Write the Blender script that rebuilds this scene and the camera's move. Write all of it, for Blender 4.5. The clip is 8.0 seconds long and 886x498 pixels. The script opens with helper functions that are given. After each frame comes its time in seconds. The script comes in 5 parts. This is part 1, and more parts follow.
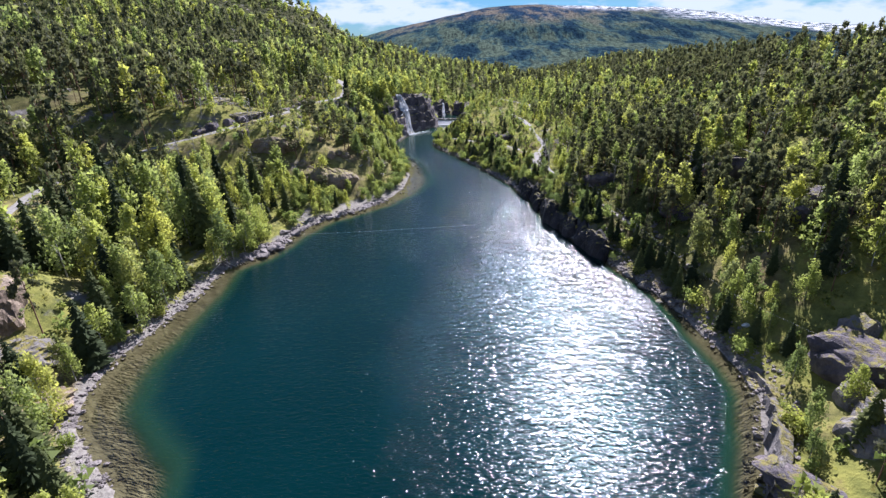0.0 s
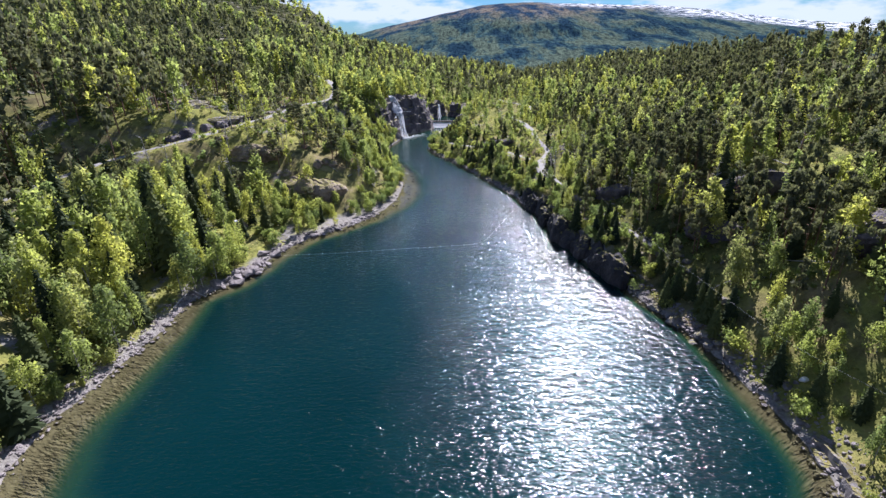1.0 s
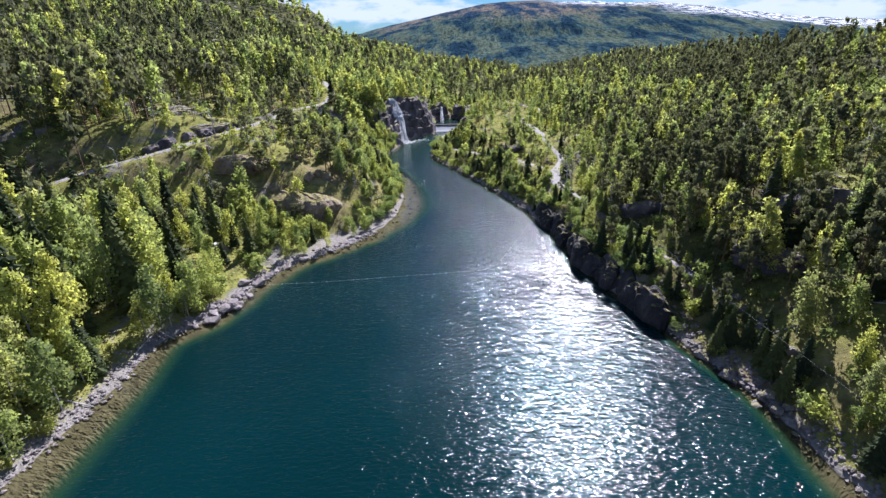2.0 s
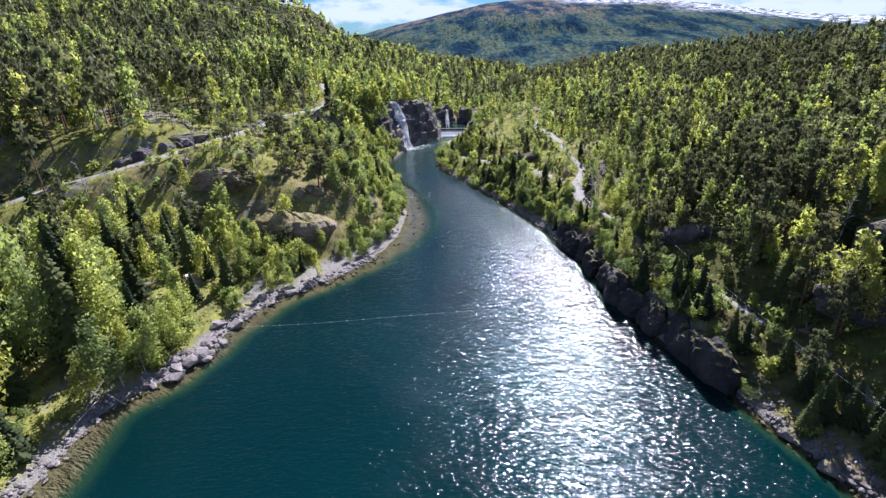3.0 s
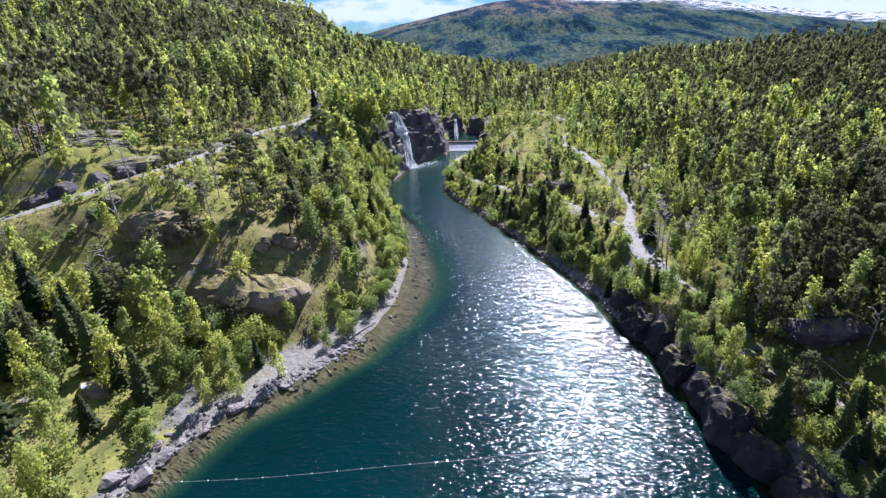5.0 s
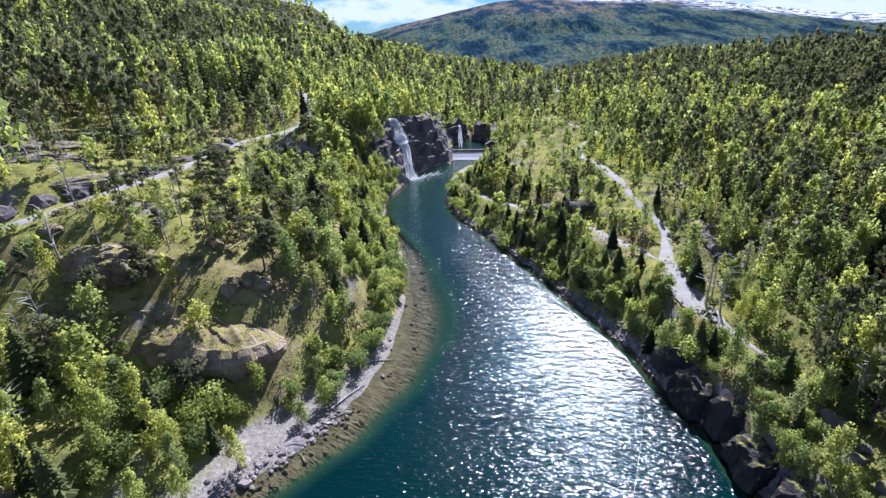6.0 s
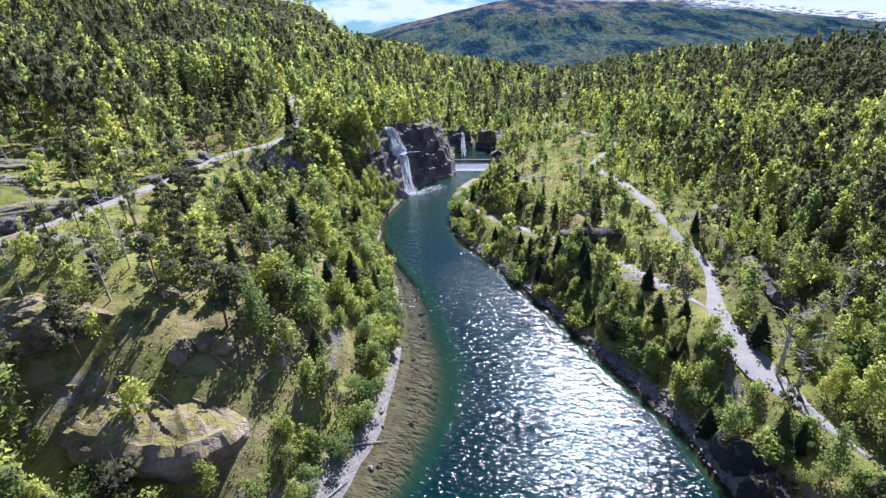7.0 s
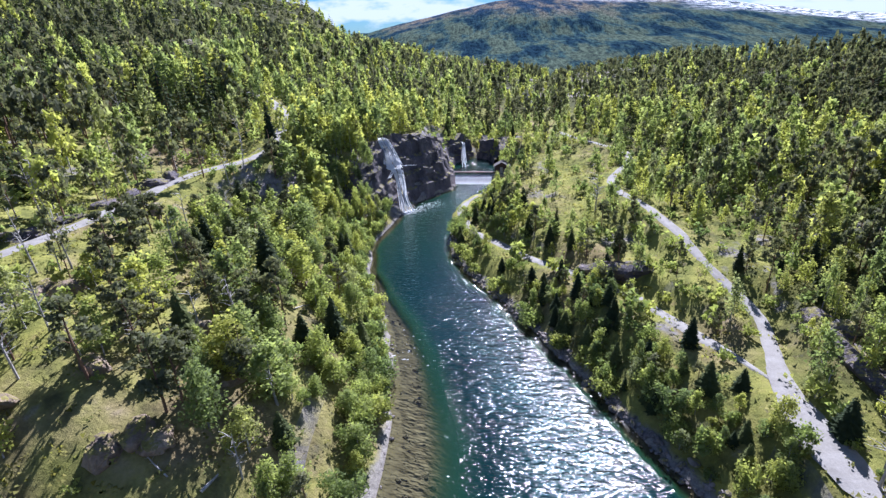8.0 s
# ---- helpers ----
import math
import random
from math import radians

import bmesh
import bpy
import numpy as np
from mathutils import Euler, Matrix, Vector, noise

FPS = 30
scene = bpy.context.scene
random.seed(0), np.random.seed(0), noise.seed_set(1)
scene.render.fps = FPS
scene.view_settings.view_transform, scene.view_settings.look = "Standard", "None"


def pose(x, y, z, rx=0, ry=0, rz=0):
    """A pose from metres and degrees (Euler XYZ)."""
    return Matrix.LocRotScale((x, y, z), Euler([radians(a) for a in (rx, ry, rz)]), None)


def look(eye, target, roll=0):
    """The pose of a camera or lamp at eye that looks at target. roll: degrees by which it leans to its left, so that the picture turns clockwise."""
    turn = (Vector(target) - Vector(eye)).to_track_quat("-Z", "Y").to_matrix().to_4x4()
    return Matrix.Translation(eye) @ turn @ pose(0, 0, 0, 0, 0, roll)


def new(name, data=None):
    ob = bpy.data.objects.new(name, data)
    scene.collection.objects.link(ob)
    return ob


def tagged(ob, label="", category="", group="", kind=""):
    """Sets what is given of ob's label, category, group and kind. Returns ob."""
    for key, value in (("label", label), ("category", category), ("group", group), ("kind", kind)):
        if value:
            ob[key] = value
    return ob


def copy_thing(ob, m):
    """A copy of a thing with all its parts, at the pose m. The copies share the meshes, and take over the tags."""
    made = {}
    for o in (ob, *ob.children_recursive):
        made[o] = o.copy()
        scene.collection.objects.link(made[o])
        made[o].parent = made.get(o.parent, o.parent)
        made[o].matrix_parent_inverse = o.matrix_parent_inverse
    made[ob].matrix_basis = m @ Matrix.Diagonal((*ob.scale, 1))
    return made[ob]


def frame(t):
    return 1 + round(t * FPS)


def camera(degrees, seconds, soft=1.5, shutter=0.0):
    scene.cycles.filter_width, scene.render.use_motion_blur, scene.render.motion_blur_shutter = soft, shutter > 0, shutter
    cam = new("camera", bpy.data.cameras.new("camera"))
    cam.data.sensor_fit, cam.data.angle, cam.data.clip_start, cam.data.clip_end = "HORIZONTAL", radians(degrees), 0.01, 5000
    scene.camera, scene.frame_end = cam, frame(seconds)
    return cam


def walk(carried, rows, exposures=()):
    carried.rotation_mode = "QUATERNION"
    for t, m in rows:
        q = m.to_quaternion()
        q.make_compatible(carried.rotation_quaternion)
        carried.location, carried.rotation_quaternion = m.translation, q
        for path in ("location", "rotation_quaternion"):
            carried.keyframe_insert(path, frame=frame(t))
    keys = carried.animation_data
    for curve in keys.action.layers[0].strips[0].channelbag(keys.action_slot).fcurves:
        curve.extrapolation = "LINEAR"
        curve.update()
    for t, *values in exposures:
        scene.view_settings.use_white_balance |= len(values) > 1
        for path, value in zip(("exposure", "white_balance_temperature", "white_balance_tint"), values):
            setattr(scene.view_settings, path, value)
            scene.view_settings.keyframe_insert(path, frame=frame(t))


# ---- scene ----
cam = camera(82.9, 8.0, soft=1.42)
PATH = [
    (0, (3.311, -8.322, 41.935), (3.195, -6.488, 41.145), -2.1),
    (0.5, (2.816, -1.795, 41.84), (2.713, 0.039, 41.047), -2.1),
    (1, (2.312, 4.621, 41.824), (2.214, 6.454, 41.027), -2.1),
    (1.5, (1.838, 11.085, 41.796), (1.739, 12.915, 40.997), -2.3),
    (3, (-0.461, 33.773, 40.656), (-0.584, 35.603, 39.858), -3.0),
    (3.5, (-0.955, 41.134, 40.605), (-1.084, 42.963, 39.806), -3.0),
    (4, (-1.7, 48.486, 40.583), (-1.834, 50.315, 39.784), -3.1),
    (4.5, (-2.441, 55.975, 40.491), (-2.579, 57.803, 39.692), -3.2),
    (6, (-4.323, 78.604, 40.074), (-4.471, 80.432, 39.275), -3.0),
    (6.5, (-4.915, 85.96, 40.121), (-5.066, 87.787, 39.322), -3.1),
    (7, (-5.462, 93.129, 40.213), (-5.614, 94.955, 39.413), -3.1),
    (7.5, (-5.935, 99.716, 40.379), (-6.087, 101.542, 39.578), -3.1),
    (8, (-6.395, 106.745, 40.539), (-6.541, 108.572, 39.738), -3.0),
]
walk(cam, [(t, look(eye, target, roll)) for t, eye, target, roll in PATH], [(0, 1.19, 5500, 22), (8, 1.29, 5200, 22)])

# ---- light ----
SUN_AZ, SUN_EL = 14.5, 42.0
world = bpy.data.worlds.new("sky")
scene.world = world
world.use_nodes = True
wn, wl = world.node_tree.nodes, world.node_tree.links
wn.clear()
w_out = wn.new("ShaderNodeOutputWorld")
w_sky = wn.new("ShaderNodeTexSky")
w_sky.sky_type, w_sky.sun_disc = "NISHITA", False
w_sky.sun_elevation, w_sky.sun_rotation = radians(SUN_EL), radians(SUN_AZ)
w_sky.air_density, w_sky.dust_density, w_sky.ozone_density = 1.0, 0.0, 4.0
w_bg = wn.new("ShaderNodeBackground")
w_bg.inputs[1].default_value = 0.03
w_cloud = wn.new("ShaderNodeBackground")
w_cloud.inputs[0].default_value, w_cloud.inputs[1].default_value = (0.92, 1.0, 0.98, 1), 0.4
w_mix = wn.new("ShaderNodeMixShader")
w_co = wn.new("ShaderNodeTexCoord")
w_map = wn.new("ShaderNodeMapping")
w_map.inputs["Scale"].default_value = (1.0, 1.0, 3.2)
w_map.inputs["Location"].default_value = (0.35, 0.1, 0.3)
w_noise = wn.new("ShaderNodeTexNoise")
w_noise.inputs["Scale"].default_value, w_noise.inputs["Detail"].default_value = 3.4, 9
w_noise.inputs["Roughness"].default_value = 0.56
w_ramp = wn.new("ShaderNodeValToRGB")
w_ramp.color_ramp.elements[0].position, w_ramp.color_ramp.elements[1].position = 0.47, 0.53
wl.new(w_co.outputs["Generated"], w_map.inputs[0])
wl.new(w_map.outputs[0], w_noise.inputs["Vector"])
wl.new(w_noise.outputs[0], w_ramp.inputs[0])
w_tint = wn.new("ShaderNodeMix")
w_tint.data_type, w_tint.blend_type = "RGBA", "MULTIPLY"
w_tint.inputs[0].default_value = 1.0
w_tint.inputs[7].default_value = (0.52, 0.88, 1.2, 1)
wl.new(w_sky.outputs[0], w_tint.inputs[6])
wl.new(w_tint.outputs[2], w_bg.inputs[0])
w_sep = wn.new("ShaderNodeSeparateXYZ")
w_thin = wn.new("ShaderNodeMapRange")
w_thin.inputs[1].default_value, w_thin.inputs[2].default_value = 0.12, 0.42
w_thin.inputs[3].default_value, w_thin.inputs[4].default_value = 1.0, 0.2
w_mul = wn.new("ShaderNodeMath")
w_mul.operation = "MULTIPLY"
wl.new(w_co.outputs["Generated"], w_sep.inputs[0])
wl.new(w_sep.outputs[2], w_thin.inputs[0])
wl.new(w_ramp.outputs[0], w_mul.inputs[0])
wl.new(w_thin.outputs[0], w_mul.inputs[1])
wl.new(w_mul.outputs[0], w_mix.inputs[0])
wl.new(w_bg.outputs[0], w_mix.inputs[1])
wl.new(w_cloud.outputs[0], w_mix.inputs[2])
wl.new(w_mix.outputs[0], w_out.inputs[0])

sun_data = bpy.data.lights.new("sun", "SUN")
sun_data.energy, sun_data.angle, sun_data.color = 5.0, radians(0.55), (1.0, 0.94, 0.85)
sun = new("sun", sun_data)
_a, _e = radians(SUN_AZ), radians(SUN_EL)
sun_way = Vector((math.sin(_a) * math.cos(_e), math.cos(_a) * math.cos(_e), math.sin(_e)))
sun.matrix_world = look(sun_way * 900, (0, 0, 0))


# ---- materials ----
class Mat:
    """A node material and short ways to wire it."""

    def __init__(self, name):
        self.m = bpy.data.materials.new(name)
        self.m.use_nodes = True
        self.n, self.l = self.m.node_tree.nodes, self.m.node_tree.links
        self.n.clear()
        self.out = self.n.new("ShaderNodeOutputMaterial")

    def put(self, socket, value):
        if isinstance(value, bpy.types.NodeSocket):
            self.l.new(value, socket)
        elif value is not None:
            socket.default_value = value

    def place(self, scale=(1, 1, 1), kind="Object"):
        co, mp = self.n.new("ShaderNodeTexCoord"), self.n.new("ShaderNodeMapping")
        mp.inputs["Scale"].default_value = scale
        self.l.new(co.outputs[kind], mp.inputs[0])
        return mp.outputs[0]

    def noise(self, scale, detail=4, rough=0.55, at=None, distort=0.0):
        nd = self.n.new("ShaderNodeTexNoise")
        nd.inputs["Scale"].default_value, nd.inputs["Detail"].default_value = scale, detail
        nd.inputs["Roughness"].default_value, nd.inputs["Distortion"].default_value = rough, distort
        self.put(nd.inputs["Vector"], at if at is not None else self.place())
        return nd.outputs[0]

    def voronoi(self, scale, at=None, feature="F1"):
        nd = self.n.new("ShaderNodeTexVoronoi")
        nd.feature = feature
        nd.inputs["Scale"].default_value = scale
        self.put(nd.inputs["Vector"], at if at is not None else self.place())
        return nd.outputs[0]

    def ramp(self, fac, stops):
        nd = self.n.new("ShaderNodeValToRGB")
        el = nd.color_ramp.elements
        while len(el) < len(stops):
            el.new(0.5)
        for e, (p, c) in zip(el, stops):
            e.position = p
            e.color = (c, c, c, 1) if isinstance(c, (int, float)) else (*c, 1)
        self.put(nd.inputs[0], fac)
        return nd.outputs[0]

    def mix(self, fac, a, b, how="MIX"):
        nd = self.n.new("ShaderNodeMix")
        nd.data_type, nd.blend_type = "RGBA", how
        self.put(nd.inputs[0], fac)
        self.put(nd.inputs[6], (*a, 1) if isinstance(a, tuple) else a)
        self.put(nd.inputs[7], (*b, 1) if isinstance(b, tuple) else b)
        return nd.outputs[2]

    def math(self, op, a, b=0.5):
        nd = self.n.new("ShaderNodeMath")
        nd.operation = op
        self.put(nd.inputs[0], a)
        self.put(nd.inputs[1], b)
        return nd.outputs[0]

    def attr(self, name):
        nd = self.n.new("ShaderNodeAttribute")
        nd.attribute_name = name
        return nd.outputs["Fac"]

    def bump(self, height, strength=0.5, dist=0.1, normal=None):
        nd = self.n.new("ShaderNodeBump")
        nd.inputs["Strength"].default_value, nd.inputs["Distance"].default_value = strength, dist
        self.put(nd.inputs["Height"], height)
        self.put(nd.inputs["Normal"], normal)
        return nd.outputs[0]

    def surface(self, color, rough=0.8, normal=None, metal=0.0, spec=0.3):
        nd = self.n.new("ShaderNodeBsdfPrincipled")
        self.put(nd.inputs["Base Color"], (*color, 1) if isinstance(color, tuple) else color)
        self.put(nd.inputs["Roughness"], rough)
        self.put(nd.inputs["Metallic"], metal)
        self.put(nd.inputs["Specular IOR Level"], spec)
        self.put(nd.inputs["Normal"], normal)
        return nd.outputs[0]

    def shader_mix(self, fac, a, b):
        nd = self.n.new("ShaderNodeMixShader")
        self.put(nd.inputs[0], fac)
        self.l.new(a, nd.inputs[1])
        self.l.new(b, nd.inputs[2])
        return nd.outputs[0]

    def done(self, shader):
        self.l.new(shader, self.out.inputs[0])
        return self.m


def leaf_material(name, stops, through_light=0.55):
    """Foliage: hue differs from tree to tree and a little from spray to spray; thin enough to let light through."""
    m = Mat(name)
    info = m.n.new("ShaderNodeObjectInfo")
    geo = m.n.new("ShaderNodeNewGeometry")
    tree = m.math("FRACT", m.math("ADD", m.attr("tone"), info.outputs["Random"]))
    col = m.ramp(tree, stops)
    spray = m.ramp(geo.outputs["Random Per Island"], [(0.0, (0.8, 0.83, 0.82)), (0.5, (1.0, 1.0, 1.0)), (1.0, (1.14, 1.12, 1.04))])
    col = m.mix(1.0, col, spray, "MULTIPLY")
    body = m.surface(col, 0.8, spec=0.06)
    tr = m.n.new("ShaderNodeBsdfTranslucent")
    m.put(tr.inputs[0], m.mix(1.0, col, (1.25, 1.3, 0.85), "MULTIPLY"))
    return m.done(m.shader_mix(through_light, body, tr.outputs[0]))


BIRCH_LEAF = leaf_material("birch_leaves", [(0.0, (0.175, 0.215, 0.09)), (0.2, (0.26, 0.3, 0.12)), (0.5, (0.335, 0.37, 0.125)), (0.8, (0.43, 0.425, 0.115)), (1.0, (0.27, 0.29, 0.155))], 0.56)
SPRUCE_LEAF = leaf_material("spruce_needles", [(0.0, (0.036, 0.05, 0.028)), (0.6, (0.072, 0.088, 0.036)), (1.0, (0.13, 0.145, 0.05))], 0.3)
PINE_LEAF = leaf_material("pine_needles", [(0.0, (0.105, 0.108, 0.066)), (0.6, (0.156, 0.163, 0.092)), (1.0, (0.225, 0.222, 0.125))], 0.4)
SHRUB_LEAF = leaf_material("shrub_leaves", [(0.0, (0.165, 0.21, 0.09)), (0.5, (0.26, 0.305, 0.105)), (1.0, (0.36, 0.37, 0.11))], 0.56)
GRASS_LEAF = leaf_material("undergrowth_leaves", [(0.0, (0.2, 0.22, 0.08)), (0.4, (0.31, 0.28, 0.085)), (0.7, (0.29, 0.265, 0.1)), (1.0, (0.3, 0.265, 0.15))], 0.5)


def bark(name, a, b):
    m = Mat(name)
    at = m.place((1, 1, 0.35))
    f = m.noise(6, 5, 0.65, at)
    return m.done(m.surface(m.ramp(f, [(0.35, a), (0.62, b)]), 0.9, m.bump(f, 0.5, 0.05)))


BIRCH_BARK = bark("birch_bark", (0.10, 0.09, 0.08), (0.5, 0.48, 0.44))
PINE_BARK = bark("pine_bark", (0.09, 0.055, 0.035), (0.26, 0.15, 0.09))
DEAD_WOOD = bark("dead_wood", (0.22, 0.2, 0.18), (0.5, 0.47, 0.43))


def rock_material(name, dark, mid, light, moss=0.25):
    m = Mat(name)
    geo = m.n.new("ShaderNodeNewGeometry")
    sep = m.n.new("ShaderNodeSeparateXYZ")
    m.l.new(geo.outputs["Normal"], sep.inputs[0])
    big, fine = m.noise(0.35, 6, 0.6, m.place((1, 1, 0.6))), m.noise(3.0, 8, 0.7)
    crack = m.ramp(m.noise(0.55, 3, 0.5, m.place((1, 1, 0.5)), 1.2), [(0.455, 1.0), (0.485, 0.0), (0.515, 1.0)])
    col = m.ramp(big, [(0.3, dark), (0.5, mid), (0.72, light)])
    col = m.mix(0.55, col, m.ramp(fine, [(0.3, (0.35, 0.33, 0.32)), (0.7, (1.0, 0.97, 0.94))]), "MULTIPLY")
    patch = m.math("MULTIPLY", m.ramp(sep.outputs[2], [(0.55, 0.0), (0.85, 1.0)]), m.ramp(m.noise(0.9, 6, 0.7), [(0.62 - moss, 0.0), (0.72 - moss, 1.0)]))
    green = m.ramp(m.noise(2.2, 5), [(0.3, (0.13, 0.11, 0.035)), (0.55, (0.25, 0.215, 0.055)), (0.75, (0.17, 0.18, 0.045))])
    col = m.mix(patch, col, green)
    h = m.math("ADD", fine, m.math("MULTIPLY", crack, 0.4))
    return m.done(m.surface(col, 0.85, m.bump(h, 0.8, 0.3)))


ROCK = rock_material("grey_rock", (0.10, 0.095, 0.095), (0.24, 0.22, 0.21), (0.38, 0.35, 0.32), 0.18)
CLIFF = rock_material("cliff_rock", (0.05, 0.045, 0.052), (0.14, 0.122, 0.136), (0.28, 0.235, 0.225), 0.14)
# Wet crag rock, with the shade of the bank put into its dark colour.
SHADED_WET_ROCK = rock_material("shaded_wet_shore_rock", (0.02, 0.019, 0.021), (0.046, 0.043, 0.046), (0.1, 0.09, 0.088), 0.16)
KNOLL = rock_material("knoll_rock", (0.1, 0.08, 0.065), (0.31, 0.235, 0.17), (0.48, 0.39, 0.3), 0.2)
STONE = rock_material("shore_stone", (0.14, 0.122, 0.116), (0.29, 0.256, 0.24), (0.44, 0.395, 0.37), -0.3)


def ground_material():
    m = Mat("forest_floor")
    geo = m.n.new("ShaderNodeNewGeometry")
    sep, pos = m.n.new("ShaderNodeSeparateXYZ"), m.n.new("ShaderNodeSeparateXYZ")
    m.l.new(geo.outputs["True Normal"], sep.inputs[0])
    m.l.new(geo.outputs["Position"], pos.inputs[0])
    big, mid, fine = m.noise(0.045, 5, 0.6), m.noise(0.35, 5, 0.62), m.noise(2.6, 7, 0.7)
    moss = m.ramp(mid, [(0.3, (0.09, 0.1, 0.035)), (0.45, (0.2, 0.205, 0.055)), (0.6, (0.3, 0.29, 0.075)), (0.75, (0.25, 0.19, 0.09))])
    heath = m.ramp(mid, [(0.3, (0.11, 0.08, 0.05)), (0.55, (0.26, 0.2, 0.11)), (0.75, (0.38, 0.31, 0.22))])
    col = m.mix(m.ramp(big, [(0.5, 0.0), (0.66, 1.0)]), moss, heath)
    # Needle litter, its dark tone also standing in for shade under the trees.
    shaded_litter = m.ramp(mid, [(0.3, (0.03, 0.034, 0.014)), (0.55, (0.06, 0.062, 0.024)), (0.75, (0.1, 0.095, 0.035))])
    col = m.mix(m.attr("wood"), col, shaded_litter)
    rock = m.ramp(m.noise(0.7, 7, 0.65), [(0.3, (0.1, 0.095, 0.09)), (0.55, (0.25, 0.23, 0.22)), (0.75, (0.38, 0.36, 0.34))])
    steep = m.ramp(m.math("ADD", sep.outputs[2], m.math("MULTIPLY", m.math("SUBTRACT", mid, 0.5), 0.35)), [(0.56, 1.0), (0.7, 0.0)])
    bare = m.ramp(m.noise(0.11, 4, 0.6, m.place((1, 0.7, 1))), [(0.6, 0.0), (0.66, 1.0)])
    bare = m.math("MULTIPLY", bare, m.ramp(fine, [(0.35, 0.2), (0.5, 1.0)]))
    col = m.mix(m.math("MAXIMUM", steep, bare), col, rock)
    edge = m.math("ADD", pos.outputs[2], m.math("MULTIPLY", m.math("SUBTRACT", mid, 0.5), 1.1))
    gravel = m.ramp(m.noise(1.8, 8, 0.75), [(0.3, (0.13, 0.115, 0.1)), (0.5, (0.25, 0.23, 0.2)), (0.7, (0.37, 0.345, 0.31))])
    beach = m.n.new("ShaderNodeMapRange")
    beach.inputs[1].default_value, beach.inputs[2].default_value = 0.75, 0.35
    m.l.new(edge, beach.inputs[0])
    col = m.mix(beach.outputs[0], col, gravel)
    bed = m.ramp(m.noise(0.8, 8, 0.7), [(0.3, (0.12, 0.102, 0.088)), (0.5, (0.24, 0.208, 0.185)), (0.7, (0.36, 0.32, 0.29))])
    bed = m.mix(0.25, bed, (0.2, 0.17, 0.13))
    wet = m.n.new("ShaderNodeMapRange")
    wet.inputs[1].default_value, wet.inputs[2].default_value = 0.12, -0.1
    m.l.new(pos.outputs[2], wet.inputs[0])
    fleck = m.math("MULTIPLY", m.math("SUBTRACT", 1.0, wet.outputs[0]), 0.35)
    col = m.mix(wet.outputs[0], col, bed)
    col = m.mix(m.math("ADD", fleck, 0.1), col, m.ramp(fine, [(0.3, (0.45, 0.45, 0.45)), (0.7, (1.15, 1.12, 1.05))]), "MULTIPLY")
    return m.done(m.surface(col, 0.92, m.bump(m.math("MULTIPLY", m.math("ADD", fine, mid), m.math("SUBTRACT", 1.0, m.math("MULTIPLY", wet.outputs[0], 0.9))), 0.8, 0.25), spec=0.04))


GROUND = ground_material()


def gravel_material():
    m = Mat("gravel")
    fine, mid = m.noise(5, 8, 0.75), m.noise(0.6, 5, 0.6)
    col = m.mix(0.5, m.ramp(fine, [(0.3, (0.17, 0.155, 0.135)), (0.65, (0.31, 0.285, 0.25))]), m.ramp(mid, [(0.3, (0.17, 0.155, 0.135)), (0.6, (0.31, 0.295, 0.275))]))
    return m.done(m.surface(col, 0.95, m.bump(fine, 0.5, 0.08)))


GRAVEL = gravel_material()


def water_material():
    """Lake water: glossy ripples over clear shallows that close to teal with depth."""
    m = Mat("lake_water")
    turn = m.n.new("ShaderNodeMapping")
    turn.inputs["Rotation"].default_value, turn.inputs["Scale"].default_value = (0, 0, radians(-10)), (0.42, 1.0, 1.0)
    m.l.new(m.place(), turn.inputs[0])
    swell, chop = m.noise(1.25, 1, 0.5, turn.outputs[0], 0.5), m.noise(2.9, 2, 0.55, turn.outputs[0], 0.5)
    gust = m.ramp(m.noise(0.04, 3, 0.5, m.place((0.6, 1, 1))), [(0.3, 0.75), (0.65, 1.0)])
    calm = m.ramp(m.attr("deep"), [(0.1, 0.05), (0.7, 1.0)])
    h = m.math("MULTIPLY", m.math("ADD", m.math("MULTIPLY", swell, 0.32), m.math("MULTIPLY", chop, 0.38)), m.math("MULTIPLY", gust, calm))
    normal = m.bump(h, 1.0, 0.48)
    teal = m.n.new("ShaderNodeBsdfDiffuse")
    m.put(teal.inputs[0], m.mix(m.ramp(m.noise(0.02, 3), [(0.35, 0.0), (0.7, 1.0)]), (0.0004, 0.0118, 0.0122), (0.0008, 0.019, 0.02)))
    clear = m.n.new("ShaderNodeBsdfTransparent")
    clear.inputs[0].default_value = (0.82, 0.83, 0.63, 1)
    green = m.n.new("ShaderNodeBsdfDiffuse")
    green.inputs[0].default_value = (0.018, 0.05, 0.02, 1)
    body = m.shader_mix(m.ramp(m.attr("deep"), [(0.25, 0.0), (0.7, 1.0)]), clear.outputs[0], green.outputs[0])
    body = m.shader_mix(m.ramp(m.attr("deep"), [(0.4, 0.0), (0.9, 1.0)]), body, teal.outputs[0])
    gloss = m.n.new("ShaderNodeBsdfGlossy")
    m.put(gloss.inputs["Roughness"], 0.08)
    m.put(gloss.inputs["Normal"], normal)
    fres = m.n.new("ShaderNodeFresnel")
    fres.inputs[0].default_value = 1.33
    m.put(fres.inputs["Normal"], normal)
    return m.done(m.shader_mix(fres.outputs[0], body, gloss.outputs[0]))


WATER = water_material()


